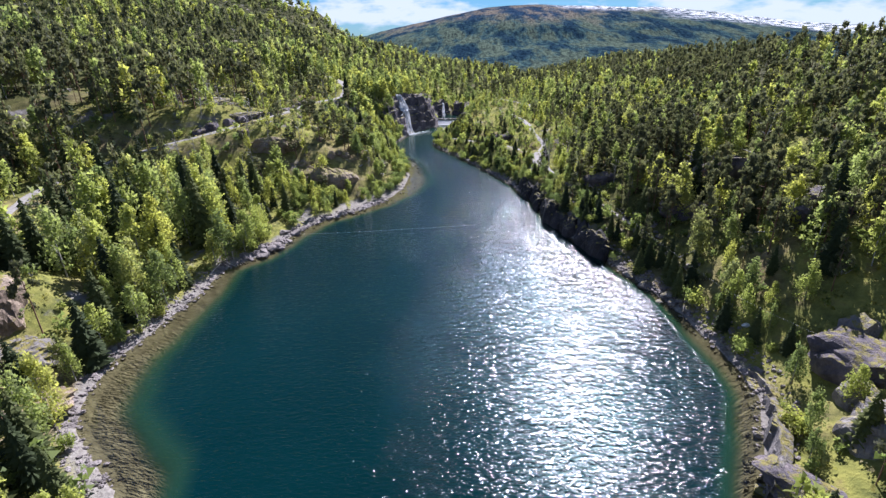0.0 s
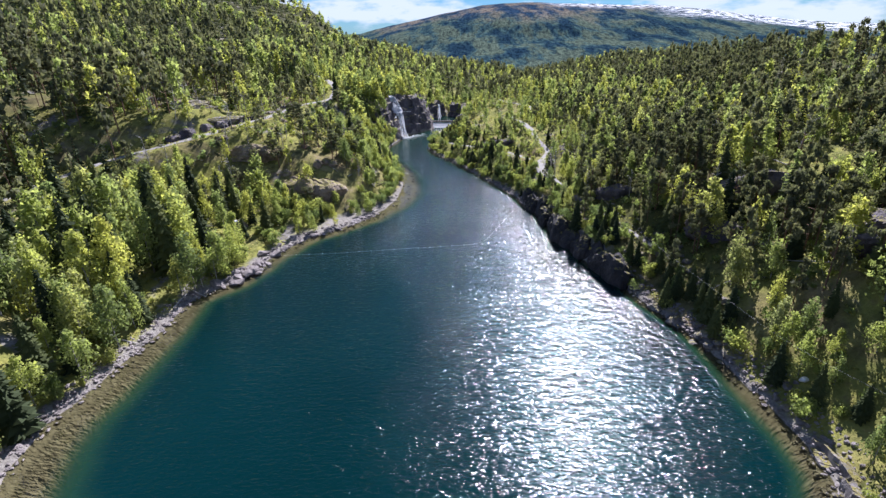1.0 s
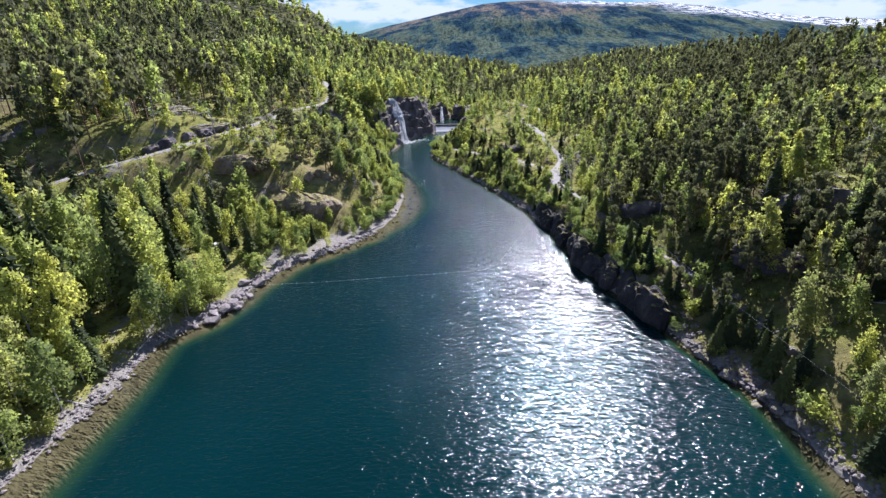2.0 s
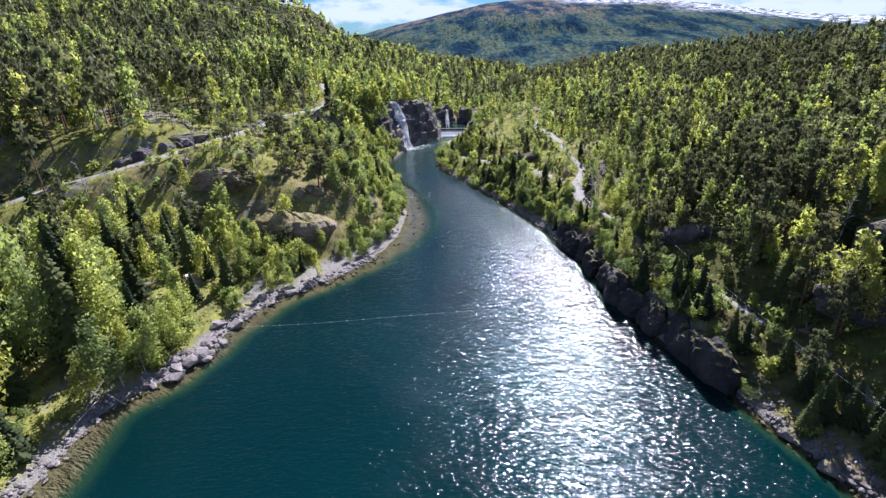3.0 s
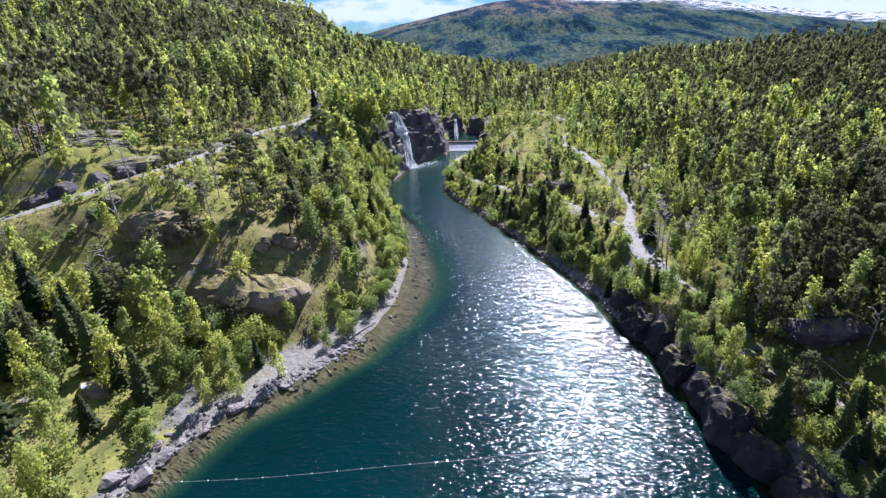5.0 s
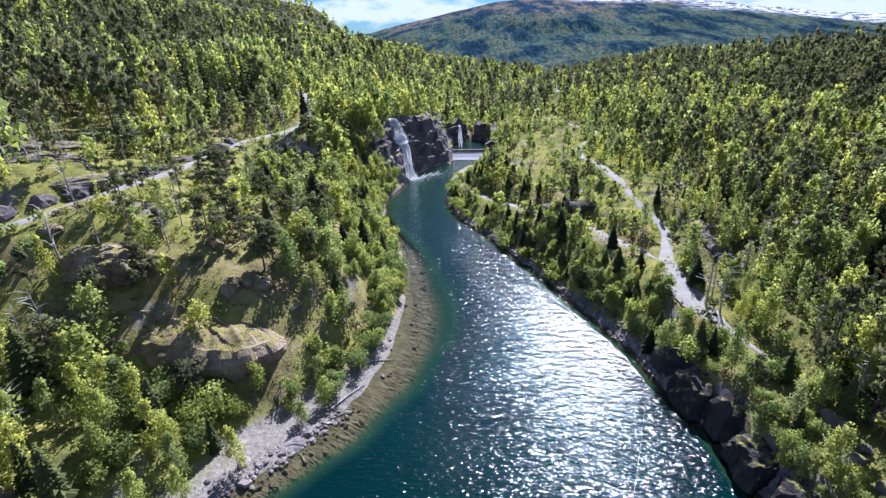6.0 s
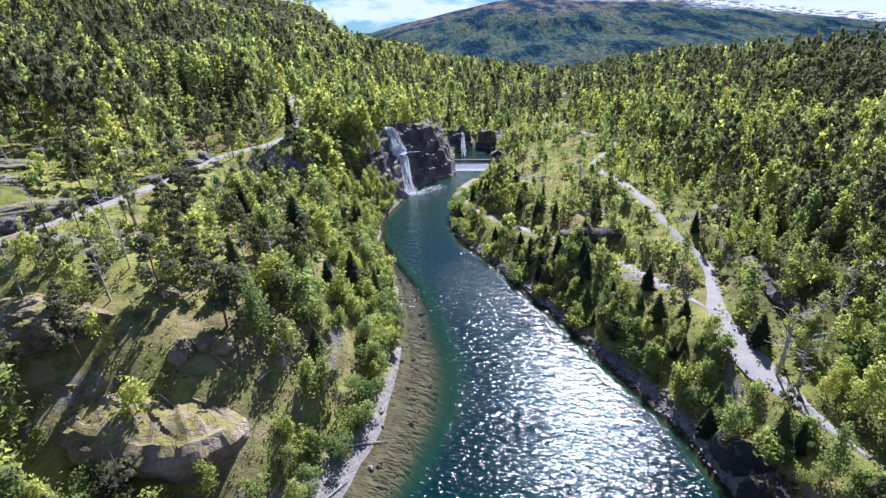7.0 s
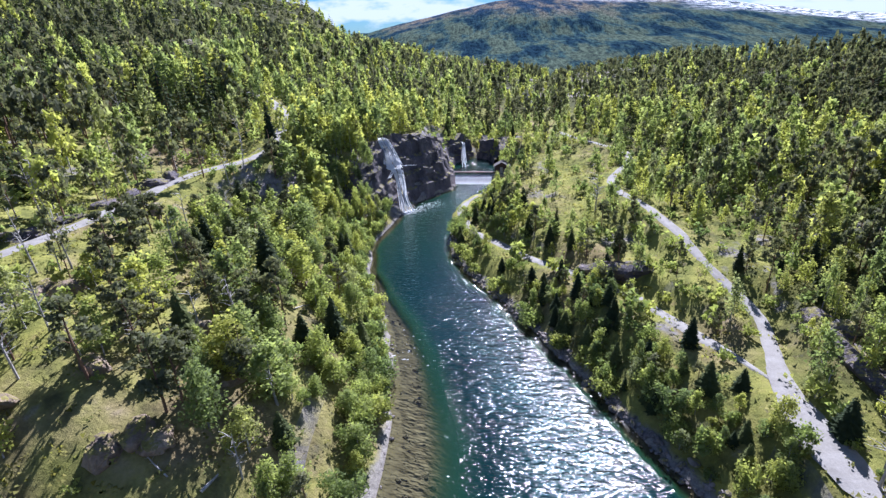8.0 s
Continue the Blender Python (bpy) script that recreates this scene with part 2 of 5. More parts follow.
def foam_material(name, gap, lo=0.34, hi=0.5):
    m = Mat(name)
    at = m.place((5.0, 5.0, 0.5))
    f = m.noise(1.3, 6, 0.65, at)
    clear = m.n.new("ShaderNodeBsdfTransparent")
    tr = m.n.new("ShaderNodeBsdfTranslucent")
    tr.inputs[0].default_value = (0.94, 0.95, 0.97, 1)
    body = m.shader_mix(0.55, m.surface((0.95, 0.96, 0.97), 0.5), tr.outputs[0])
    return m.done(m.shader_mix(m.ramp(f, [(lo, gap), (hi, 1.0)]), clear.outputs[0], body))


FOAM = foam_material("falling_water", 0.55, 0.32, 0.44)
SHEET = foam_material("weir_water", 0.7)


def plain(name, a, b, scale=3.0, rough=0.8, metal=0.0):
    m = Mat(name)
    f = m.noise(scale, 6, 0.65)
    return m.done(m.surface(m.ramp(f, [(0.3, a), (0.7, b)]), rough, m.bump(f, 0.3, 0.04), metal))


CONCRETE = plain("old_concrete", (0.2, 0.19, 0.18), (0.38, 0.37, 0.35))
HUT_WOOD = plain("tarred_boards", (0.04, 0.024, 0.021), (0.085, 0.052, 0.045), 6)
ROOF_TURF = plain("hut_roof", (0.06, 0.052, 0.05), (0.12, 0.105, 0.1), 4)
WHITE_PAINT = plain("white_paint", (0.72, 0.72, 0.7), (0.84, 0.84, 0.82), 2, 0.5)
ROPE = plain("pale_rope", (0.5, 0.5, 0.47), (0.7, 0.7, 0.66), 8)
CABLE = plain("grey_cable", (0.2, 0.2, 0.2), (0.32, 0.32, 0.32), 8, 0.5)


def mountain_material():
    m = Mat("hazy_mountain_side")
    geo = m.n.new("ShaderNodeNewGeometry")
    pos = m.n.new("ShaderNodeSeparateXYZ")
    m.l.new(geo.outputs["Position"], pos.inputs[0])
    at = m.place((1, 0.28, 0.7))
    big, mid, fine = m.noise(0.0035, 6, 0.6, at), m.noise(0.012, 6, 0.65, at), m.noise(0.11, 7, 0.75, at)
    # Woods and heath are tinted blue: distance haze put into the colour.
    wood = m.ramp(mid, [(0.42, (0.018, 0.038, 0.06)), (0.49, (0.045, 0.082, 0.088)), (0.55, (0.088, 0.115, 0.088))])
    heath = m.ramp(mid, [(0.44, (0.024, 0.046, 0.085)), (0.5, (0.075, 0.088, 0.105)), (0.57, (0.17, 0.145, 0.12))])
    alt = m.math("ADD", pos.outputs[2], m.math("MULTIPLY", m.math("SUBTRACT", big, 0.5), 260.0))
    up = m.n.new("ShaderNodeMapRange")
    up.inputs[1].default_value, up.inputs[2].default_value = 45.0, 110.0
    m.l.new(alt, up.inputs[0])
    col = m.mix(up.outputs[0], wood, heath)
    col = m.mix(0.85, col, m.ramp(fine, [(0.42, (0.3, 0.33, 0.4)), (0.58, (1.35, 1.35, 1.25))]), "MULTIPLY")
    snow = m.n.new("ShaderNodeMapRange")
    snow.inputs[1].default_value, snow.inputs[2].default_value = 0.0, 1.0
    m.l.new(m.attr("snow"), snow.inputs[0])
    drift = m.math("MULTIPLY", snow.outputs[0], m.ramp(m.noise(0.03, 6, 0.7, m.place((1, 1, 5))), [(0.48, 0.0), (0.55, 1.0)]))
    col = m.mix(drift, col, (0.85, 0.87, 0.9))
    return m.done(m.surface(col, 0.95, m.bump(m.math("ADD", mid, fine), 0.9, 9.0), spec=0.0))


MOUNTAIN = mountain_material()


# ---- meshes from arrays ----
def mesh_of(name, verts, faces, mats, mat_index=None, attrs=None, smooth=False, normals=None):
    """A mesh from an array of vertices and an array of triangles or quads."""
    verts, faces = np.asarray(verts, np.float32), np.asarray(faces, np.int32)
    me = bpy.data.meshes.new(name)
    k = faces.shape[1]
    me.vertices.add(len(verts))
    me.vertices.foreach_set("co", verts.ravel())
    me.loops.add(faces.size)
    me.loops.foreach_set("vertex_index", faces.ravel())
    me.polygons.add(len(faces))
    me.polygons.foreach_set("loop_start", np.arange(0, faces.size, k, dtype=np.int32))
    for mt in mats:
        me.materials.append(mt)
    if mat_index is not None:
        me.polygons.foreach_set("material_index", np.asarray(mat_index, np.int32))
    for key, values in (attrs or {}).items():
        me.attributes.new(key, "FLOAT", "POINT").data.foreach_set("value", np.asarray(values, np.float32))
    if normals is not None:
        me.attributes.new("custom_normal", "FLOAT_VECTOR", "POINT").data.foreach_set("vector", np.asarray(normals, np.float32).ravel())
    me.update(calc_edges=True)
    me.polygons.foreach_set("use_smooth", np.full(len(faces), smooth))
    me.update()
    return me


def part(name, me, parent, label="", m=None):
    ob = new(name, me)
    ob.parent = parent
    if m is not None:
        ob.matrix_basis = m
    return tagged(ob, label) if label else ob


def grid_faces(nu, nv):
    """Quads of a grid whose vertex (i, j) stands at i * nv + j."""
    i, j = np.meshgrid(np.arange(nu - 1), np.arange(nv - 1), indexing="ij")
    a = (i * nv + j).ravel()
    return np.stack([a, a + nv, a + nv + 1, a + 1], 1)


# ---- the plan of the land ----
_tab = np.random.RandomState(7).rand(256, 256)


def vnoise(x, y, seed=0):
    x, y = np.asarray(x, float) + seed * 17.31, np.asarray(y, float) + seed * 9.77
    xi, yi = np.floor(x).astype(int), np.floor(y).astype(int)
    fx, fy = x - xi, y - yi
    fx, fy = fx * fx * (3 - 2 * fx), fy * fy * (3 - 2 * fy)
    g = lambda a, b: _tab[a & 255, b & 255]
    return (g(xi, yi) * (1 - fx) + g(xi + 1, yi) * fx) * (1 - fy) + (g(xi, yi + 1) * (1 - fx) + g(xi + 1, yi + 1) * fx) * fy


def fbm(x, y, size, octaves=4, seed=0):
    """Noise about -1 to 1, with features of that size in metres."""
    total, amp, norm = 0, 1.0, 0.0
    for k in range(octaves):
        total = total + amp * (2 * vnoise(np.asarray(x) / size * 2**k, np.asarray(y) / size * 2**k, seed + k) - 1)
        norm += amp
        amp *= 0.5
    return total / norm


def smooth(a, b, v):
    t = np.clip((np.asarray(v, float) - a) / (b - a), 0, 1)
    return t * t * (3 - 2 * t)


SHORE_L = [(-60, -400), (-26, -60), (-24, 0), (-29, 19), (-33.4, 27.3), (-40, 32), (-44, 36), (-47.6, 43), (-48.5, 50), (-47, 61), (-46, 72), (-46, 80), (-41, 87), (-38.8, 92), (-38.2, 98), (-36.5, 101.5), (-33, 108.5), (-27, 114.5), (-22, 120.5), (-18.5, 128), (-16.8, 137), (-17, 147), (-18.5, 160), (-21, 171), (-24.5, 180), (-27, 190), (-28.3, 200), (-27, 210), (-25.2, 221), (-22, 229), (-14, 240), (-13.2, 248)]
SHORE_R = [(-13.5, 256), (-12, 263), (-7, 268), (-2, 264), (-1.5, 256), (-2.3, 246.6), (-4.5, 234.5), (-7.7, 221), (-10.5, 212), (-12, 205.5), (-11, 195), (-8, 186.5), (-5, 181), (0, 171), (5, 160.5), (9.5, 149), (14, 140), (16.5, 131), (19.5, 121), (21, 110), (22.5, 102), (25, 93.5), (29, 84), (32, 74), (35, 66), (37.8, 55), (38.6, 48), (38, 41.6), (34.3, 34.4), (30.8, 28), (27, 18), (25, 0), (28, -60), (70, -400)]
LAKE = np.array(SHORE_L + SHORE_R, float)
VALLEY = np.array([(-6, 266), (10, 330), (42, 480), (92, 800), (170, 1500)], float)


def segments_distance(x, y, pts, closed):
    a = pts if closed else pts[:-1]
    b = np.roll(pts, -1, 0) if closed else pts[1:]
    best = np.full(x.shape, 1e9)
    for (ax, ay), (bx, by) in zip(a, b):
        ux, uy = bx - ax, by - ay
        t = np.clip(((x - ax) * ux + (y - ay) * uy) / (ux * ux + uy * uy), 0, 1)
        best = np.minimum(best, np.hypot(x - ax - t * ux, y - ay - t * uy))
    return best


def in_lake(x, y):
    inside = np.zeros(x.shape, bool)
    for (ax, ay), (bx, by) in zip(LAKE, np.roll(LAKE, -1, 0)):
        if ay != by:
            inside ^= ((ay > y) != (by > y)) & (x < (bx - ax) * (y - ay) / (by - ay) + ax)
    return inside


def shore(x, y):
    """Distance to the water's edge: more than 0 on land, less in the water. The edge is ragged."""
    x, y = np.asarray(x, float), np.asarray(y, float)
    d = segments_distance(x, y, LAKE, True)
    s = np.where(in_lake(x, y), -d, d)
    return s + fbm(x, y, 5.0, 3, 21) * 0.7


def bump_at(x, y, cx, cy, rx, ry, h):
    return h * np.exp(-(((x - cx) / rx) ** 2) - (((y - cy) / ry) ** 2))


def wild(x, y):
    """Height of the land before the paths are levelled into it."""
    x, y = np.asarray(x, float), np.asarray(y, float)
    s = shore(x, y)
    dv = segments_distance(x, y, VALLEY, False)
    d = np.minimum(np.maximum(s, 0), dv)
    centre = np.interp(y, [-60, 60, 120, 160, 200, 250, 480, 800, 1500], [2, -4, -2, -6, -18, -8, 42, 92, 170])
    left = x < centre
    low_l = np.interp(d, [0, 3, 8, 16, 40, 63, 100, 150, 250, 600, 1200], [0, 0.9, 1.9, 3.2, 7, 10.5, 20, 33, 52, 105, 150])
    high_l = np.interp(d, [0, 0.7, 2, 5, 9, 13, 21, 44, 60, 90, 140, 200, 300, 600, 1200], [0, 0.75, 1.7, 4.0, 7, 9.5, 12, 18, 22.5, 26, 33, 43, 58, 105, 150])
    far_l = np.interp(d, [0, 8, 40, 110, 200, 300, 420, 700, 1200], [2.5, 4, 7, 16, 36, 66, 108, 190, 240])
    away_l = np.interp(d, [0, 85, 197, 290, 335, 385, 550, 900, 1200], [-42, -19, 4, 22, 44, 78, 126, 190, 220])
    kv = smooth(430, 950, y)
    far_l = far_l * (1 - kv) + away_l * kv
    k1, k2 = smooth(118, 150, y), smooth(270, 420, y)
    hl = (low_l * (1 - k1) + high_l * k1) * (1 - k2) + far_l * k2
    south_r = np.interp(d, [0, 2, 5, 9, 16, 31, 50, 90, 130, 300, 1200], [0, 0.7, 2.2, 4.5, 8, 13, 16.5, 22, 24, 26, 50])
    north_r = np.interp(d, [0, 1.5, 4, 8, 12, 20, 30, 50, 80, 120, 200, 400, 1200], [0, 0.6, 2.6, 4.8, 5.8, 6.4, 8.2, 9.8, 11, 11.5, 11, 10, 20])
    floor_r = np.interp(y, [330, 400, 500, 700, 1000], [0, -3, -8, -22, -46])
    far_r = floor_r + np.interp(d, [0, 8, 50, 100, 200, 500, 1200], [2.5, 4, 5.5, 6, 5, 0, -20])
    k3, k4 = smooth(112, 150, y), smooth(265, 400, y)
    hr = (south_r * (1 - k3) + north_r * k3) * (1 - k4) + far_r * k4
    # the long ridge on the right, falling away to the north
    ridge = np.interp(y, [60, 120, 200, 250, 306, 355, 421, 528, 577, 643, 825, 1000], [30, 32, 29, 24, 22, 19, 14, 8, 5, -4, -20, -46])
    kr = smooth(58, 160, x) * smooth(60, 130, y)
    hr = hr * (1 - kr) + (ridge - 0.05 * np.maximum(0, x - 165)) * kr
    # the sandy beach below the knoll
    hl = hl * (1 - 0.78 * np.exp(-(((y - 127) / 17) ** 2)) * (1 - smooth(4.5, 9, d)))
    # the cliffs round the falls
    cliff = np.interp(d, [0, 1.2, 3.2, 5.5, 8.5, 14, 40], [0, 1.6, 5.5, 10, 14.4, 16.4, 21])
    near_fall = smooth(212, 220, y) * (1 - smooth(262, 280, y)) * (1 - smooth(30, 60, d))
    hl = hl * (1 - near_fall) + np.maximum(cliff, hl) * near_fall
    gorge = smooth(252, 256, y) * (1 - smooth(272, 290, y)) * (1 - smooth(7, 18, d))
    hr = hr * (1 - gorge) + np.maximum(cliff * 0.62, hr) * gorge
    # the low cliffs of the right bank
    ledge = np.interp(d, [0, 0.9, 2.0, 3, 8, 14], [0, 0.8, 3.6, 4.4, 5.2, 8])
    kl = smooth(84, 92, y) * (1 - smooth(128, 136, y)) * (1 - smooth(8, 14, d))
    hr = hr * (1 - kl) + np.maximum(ledge, hr) * kl
    mix = smooth(-6, 6, x - centre)
    h = np.where(s > 0, np.where(d > 25, hl * (1 - mix) + hr * mix, np.where(left, hl, hr)), 0)
    # knolls, hummocks and roughness
    h = h - bump_at(x, y, -37, 122.5, 11, 3.6, 1.6) + bump_at(x, y, -40, 136, 11, 6, 1.2) + bump_at(x, y, 13, 169, 7, 6, 1.8) + bump_at(x, y, 18, 248, 12, 14, 1.5) + bump_at(x, y, -68, 56, 7, 9, 7) + bump_at(x, y, 60, 60, 14, 12, 6)
    amp = smooth(2, 30, d)
    h = h + amp * (fbm(x, y, 34, 3, 3) * 2.6 + fbm(x, y, 9, 3, 9) * 1.0) + smooth(150, 400, d) * fbm(x, y, 120, 4, 5) * 12
    h = h + smooth(0.3, 3, s) * (1 - smooth(400, 500, y)) * fbm(x, y, 3.2, 2, 13) * 0.35
    # the bed: a shelf of sand and stones, then deep water
    shelf = np.where(left, (2.8 + 3.0 * np.exp(-(((y - 146) / 20) ** 2)) + 2.4 * np.exp(-(((y - 46) / 22) ** 2))) * (1 - 0.72 * smooth(172, 196, y)), 1.0 + 1.5 * (1 - smooth(52, 74, y)))
    u = np.maximum(-(s + 0.7 * (fbm(x, y, 5.0, 1, 21) * 0.6 - fbm(x, y, 5.0, 3, 21))), 0)
    bed = -np.interp(u / shelf, [0, 0.28, 0.9, 1.35, 2.4, 4.5], [0, 0.22, 0.72, 1.6, 4.6, 9.0])
    return np.where(s > 0, np.where(y > 330, h, np.maximum(h, 0.03 + 0.12 * np.minimum(s, 1))), bed - 0.02)


def spline(points, step=1.5):
    p = np.array([points[0], *points, points[-1]], float)
    out = []
    for i in range(1, len(p) - 2):
        n = max(2, int(np.hypot(*(p[i + 1] - p[i])[:2]) / step))
        for t in np.arange(n) / n:
            out.append(0.5 * (2 * p[i] + (p[i + 1] - p[i - 1]) * t + (2 * p[i - 1] - 5 * p[i] + 4 * p[i + 1] - p[i + 2]) * t**2 + (3 * p[i] - p[i - 1] - 3 * p[i + 1] + p[i + 2]) * t**3))
    return np.array(out + [p[-1]])


# centre lines in plan, and widths
TRACKS = {
    "gravel_path": ([(-92, 70, 8), (-97, 88, 9), (-103, 108, 10), (-92, 128, 13.5), (-75, 142, 16.5), (-67, 155, 17.7), (-63, 166, 18), (-61.3, 178, 18), (-58.5, 193, 18.5), (-51.5, 203, 18.8), (-51, 213, 19.2), (-55, 233, 21.2), (-65, 255, 22.6), (-76, 270, 24), (-95, 285, 26)], 2.9),
    "gravel_road": ([(27, 127, 5.2), (24.6, 134, 5.5), (23.6, 141, 5.8), (23.6, 146.5, 6), (24.4, 150.5, 6), (26.4, 157, 6), (27.8, 164, 6.4), (26, 173, 8), (25.2, 183, 9.2), (23.8, 195, 9.5), (21.5, 206, 9.3), (22.5, 215, 9.2), (29, 226, 9.5), (31.5, 238, 9.4), (28, 249, 9), (22, 262, 9), (18, 275, 9)], 1.8),
    "foot_path": ([(38.5, 82, 4.0), (36.2, 90, 4.6), (33.8, 97, 5.0), (31.6, 104, 5.2), (30.0, 110, 5.4)], 1.0),
    "side_path": ([(23.8, 149.5, 5.9), (21.8, 155, 5.5), (19.8, 159.5, 5.2), (17.4, 165, 5), (14, 172, 4.8), (9, 178, 4.4), (2, 187, 3.4), (-3.5, 197, 2.4), (-7.2, 203, 2.0), (-9.6, 210, 1.9), (-10.4, 217, 1.9), (-8.8, 223, 2.1), (-6.6, 226.5, 2.3)], 1.9),
}
track_lines = {}
for _name, (_pts, _w) in TRACKS.items():
    _c = spline(_pts)
    track_lines[_name] = (_c[:, :2], _c[:, 2], _w)


def track_near(x, y):
    """Distance to the edge of the nearest path, and that path's height there."""
    best, hz = np.full(x.shape, 1e9), np.zeros(x.shape)
    for c, z, w in track_lines.values():
        for i in range(len(c)):
            d = np.hypot(x - c[i, 0], y - c[i, 1]) - w / 2
            near = d < best
            best, hz = np.where(near, d, best), np.where(near, z[i], hz)
    return best, hz


def height(x, y):
    x, y = np.asarray(x, float), np.asarray(y, float)
    h = wild(x, y)
    box = (x > -120) & (x < 60) & (y > 50) & (y < 300)
    if box.any():
        d, z = track_near(x[box], y[box])
        k = 1 - smooth(0.5, np.where((x[box] < -30) & (y[box] < 240), 9.0, 4.0), d)
        h[box] = h[box] * (1 - k) + (z - 0.05) * k
    return h


# clearings: x, y, half widths, how bare
CLEARINGS = [(-168, 310, 46, 17, 0.92), (-172, 386, 32, 17, 0.92), (-212, 238, 18, 14, 0.9), (-38, 129.5, 14, 6.5, 0.95), (-31, 121, 9, 5, 0.85), (-40, 125, 9, 4, 0.85), (-52, 138, 8, 5, 0.6), (-72, 158, 16, 9, 0.7), (-84, 165, 18, 10, 0.5), (17, 240, 13, 13, 0.98), (12, 220, 13, 17, 0.9), (1.5, 243, 6, 6, 0.97), (-11, 216, 5, 12, 0.8), (10, 204, 10, 10, 0.8), (-43, 155, 7, 5, 0.8), (-36, 167, 6, 4, 0.7), (-36, 137, 10, 5, 0.85), (20.5, 153, 3.5, 8, 0.75), (17, 161, 3, 6, 0.75), (-46, 104.5, 5, 5, 0.9), (-42.5, 100.5, 4, 4, 0.85), (-58, 240, 6, 12, 0.85), (3, 243, 7, 7, 0.97), (-64, 150, 9, 7, 0.6), (-52, 133, 9, 5, 0.8), (56, 97, 13, 9, 0.8), (71, 105, 11, 8, 0.8), (32.5, 175, 5, 4, 0.8), (46, 150, 10, 10, 0.2), (52, 176, 8, 7, 0.6), (38, 112, 14, 8, 0.1), (49, 40, 10, 16, 0.8), (-62, 50, 10, 16, 0.65), (-19, 142, 4, 30, 0.3), (-45, 150, 10, 9, 0.4)]


def clearing(x, y):
    k = np.zeros(x.shape)
    for cx, cy, rx, ry, b in CLEARINGS:
        k = np.maximum(k, b * (1 - smooth(0.7, 1.15, np.hypot((x - cx) / rx, (y - cy) / ry))))
    return k


def steps(stops):
    """Coordinates along an axis: (from, to, spacing) stretches."""
    out = [np.arange(a, b, s) for a, b, s in stops]
    return np.concatenate(out + [[stops[-1][1]]])


# ground: one sheet out to the mountains
gx = steps([(-3000, -1000, 125), (-1000, -400, 30), (-400, -130, 7), (-130, -80, 2.2), (-80, 62, 1.35), (62, 130, 2.2), (130, 400, 7), (400, 1000, 30), (1000, 3000, 125)])
gy = steps([(-600, -40, 28), (-40, 20, 3), (20, 272, 1.35), (272, 420, 4), (420, 1000, 13), (1000, 3600, 130)])
GX, GY = np.meshgrid(gx, gy, indexing="ij")
GZ = height(GX.ravel(), GY.ravel())
GZ = np.where(GY.ravel() > 1000, np.minimum(GZ, 150) * (1 - smooth(1000, 1500, GY.ravel())) - 90 * smooth(1000, 1400, GY.ravel()), GZ)
# wood: darkens deep woods and the right slope by colour, in place of tree shade
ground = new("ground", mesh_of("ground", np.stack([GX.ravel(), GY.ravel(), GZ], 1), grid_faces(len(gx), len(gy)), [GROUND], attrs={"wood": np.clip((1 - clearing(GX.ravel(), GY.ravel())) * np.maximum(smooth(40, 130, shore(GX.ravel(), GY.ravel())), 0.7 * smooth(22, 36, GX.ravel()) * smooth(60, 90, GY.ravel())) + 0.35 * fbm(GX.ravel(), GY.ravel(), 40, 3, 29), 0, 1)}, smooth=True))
tagged(ground, "mossy brown and green forest floor with bare grey rock and a stony shore", "ground", kind="structure")

# water of the lake
wx, wy = steps([(-56, 44, 1.0)]), steps([(-300, -40, 20), (-40, 20, 3), (20, 249, 1.0)])
WX, WY = np.meshgrid(wx, wy, indexing="ij")
bed_z = wild(WX.ravel(), WY.ravel())
deep = (1 - np.exp(-(np.maximum(-bed_z, 0) ** 1.3) / 1.9)) * (1 - 0.24 * smooth(160, 215, WY.ravel()))
quads = grid_faces(len(wx), len(wy))
wet = shore(WX.ravel(), WY.ravel()) < 2.5
water = new("water", mesh_of("water", np.stack([WX.ravel(), WY.ravel(), np.zeros(WX.size)], 1), quads[wet[quads].any(1)], [WATER], attrs={"deep": deep}, smooth=True))
tagged(water, "teal lake water with wind ripples and clear green shallows", "water", kind="structure")
ux, uy = steps([(-15, 0, 1.0)]), steps([(249.3, 270, 1.0)])
UX, UY = np.meshgrid(ux, uy, indexing="ij")
upper = new("water_upper", mesh_of("water_upper", np.stack([UX.ravel(), UY.ravel(), np.full(UX.size, 1.62)], 1), grid_faces(len(ux), len(uy)), [WATER], attrs={"deep": np.full(UX.size, 0.8)}, smooth=True))
tagged(upper, "dark pool held back behind the weir", "water", kind="structure")

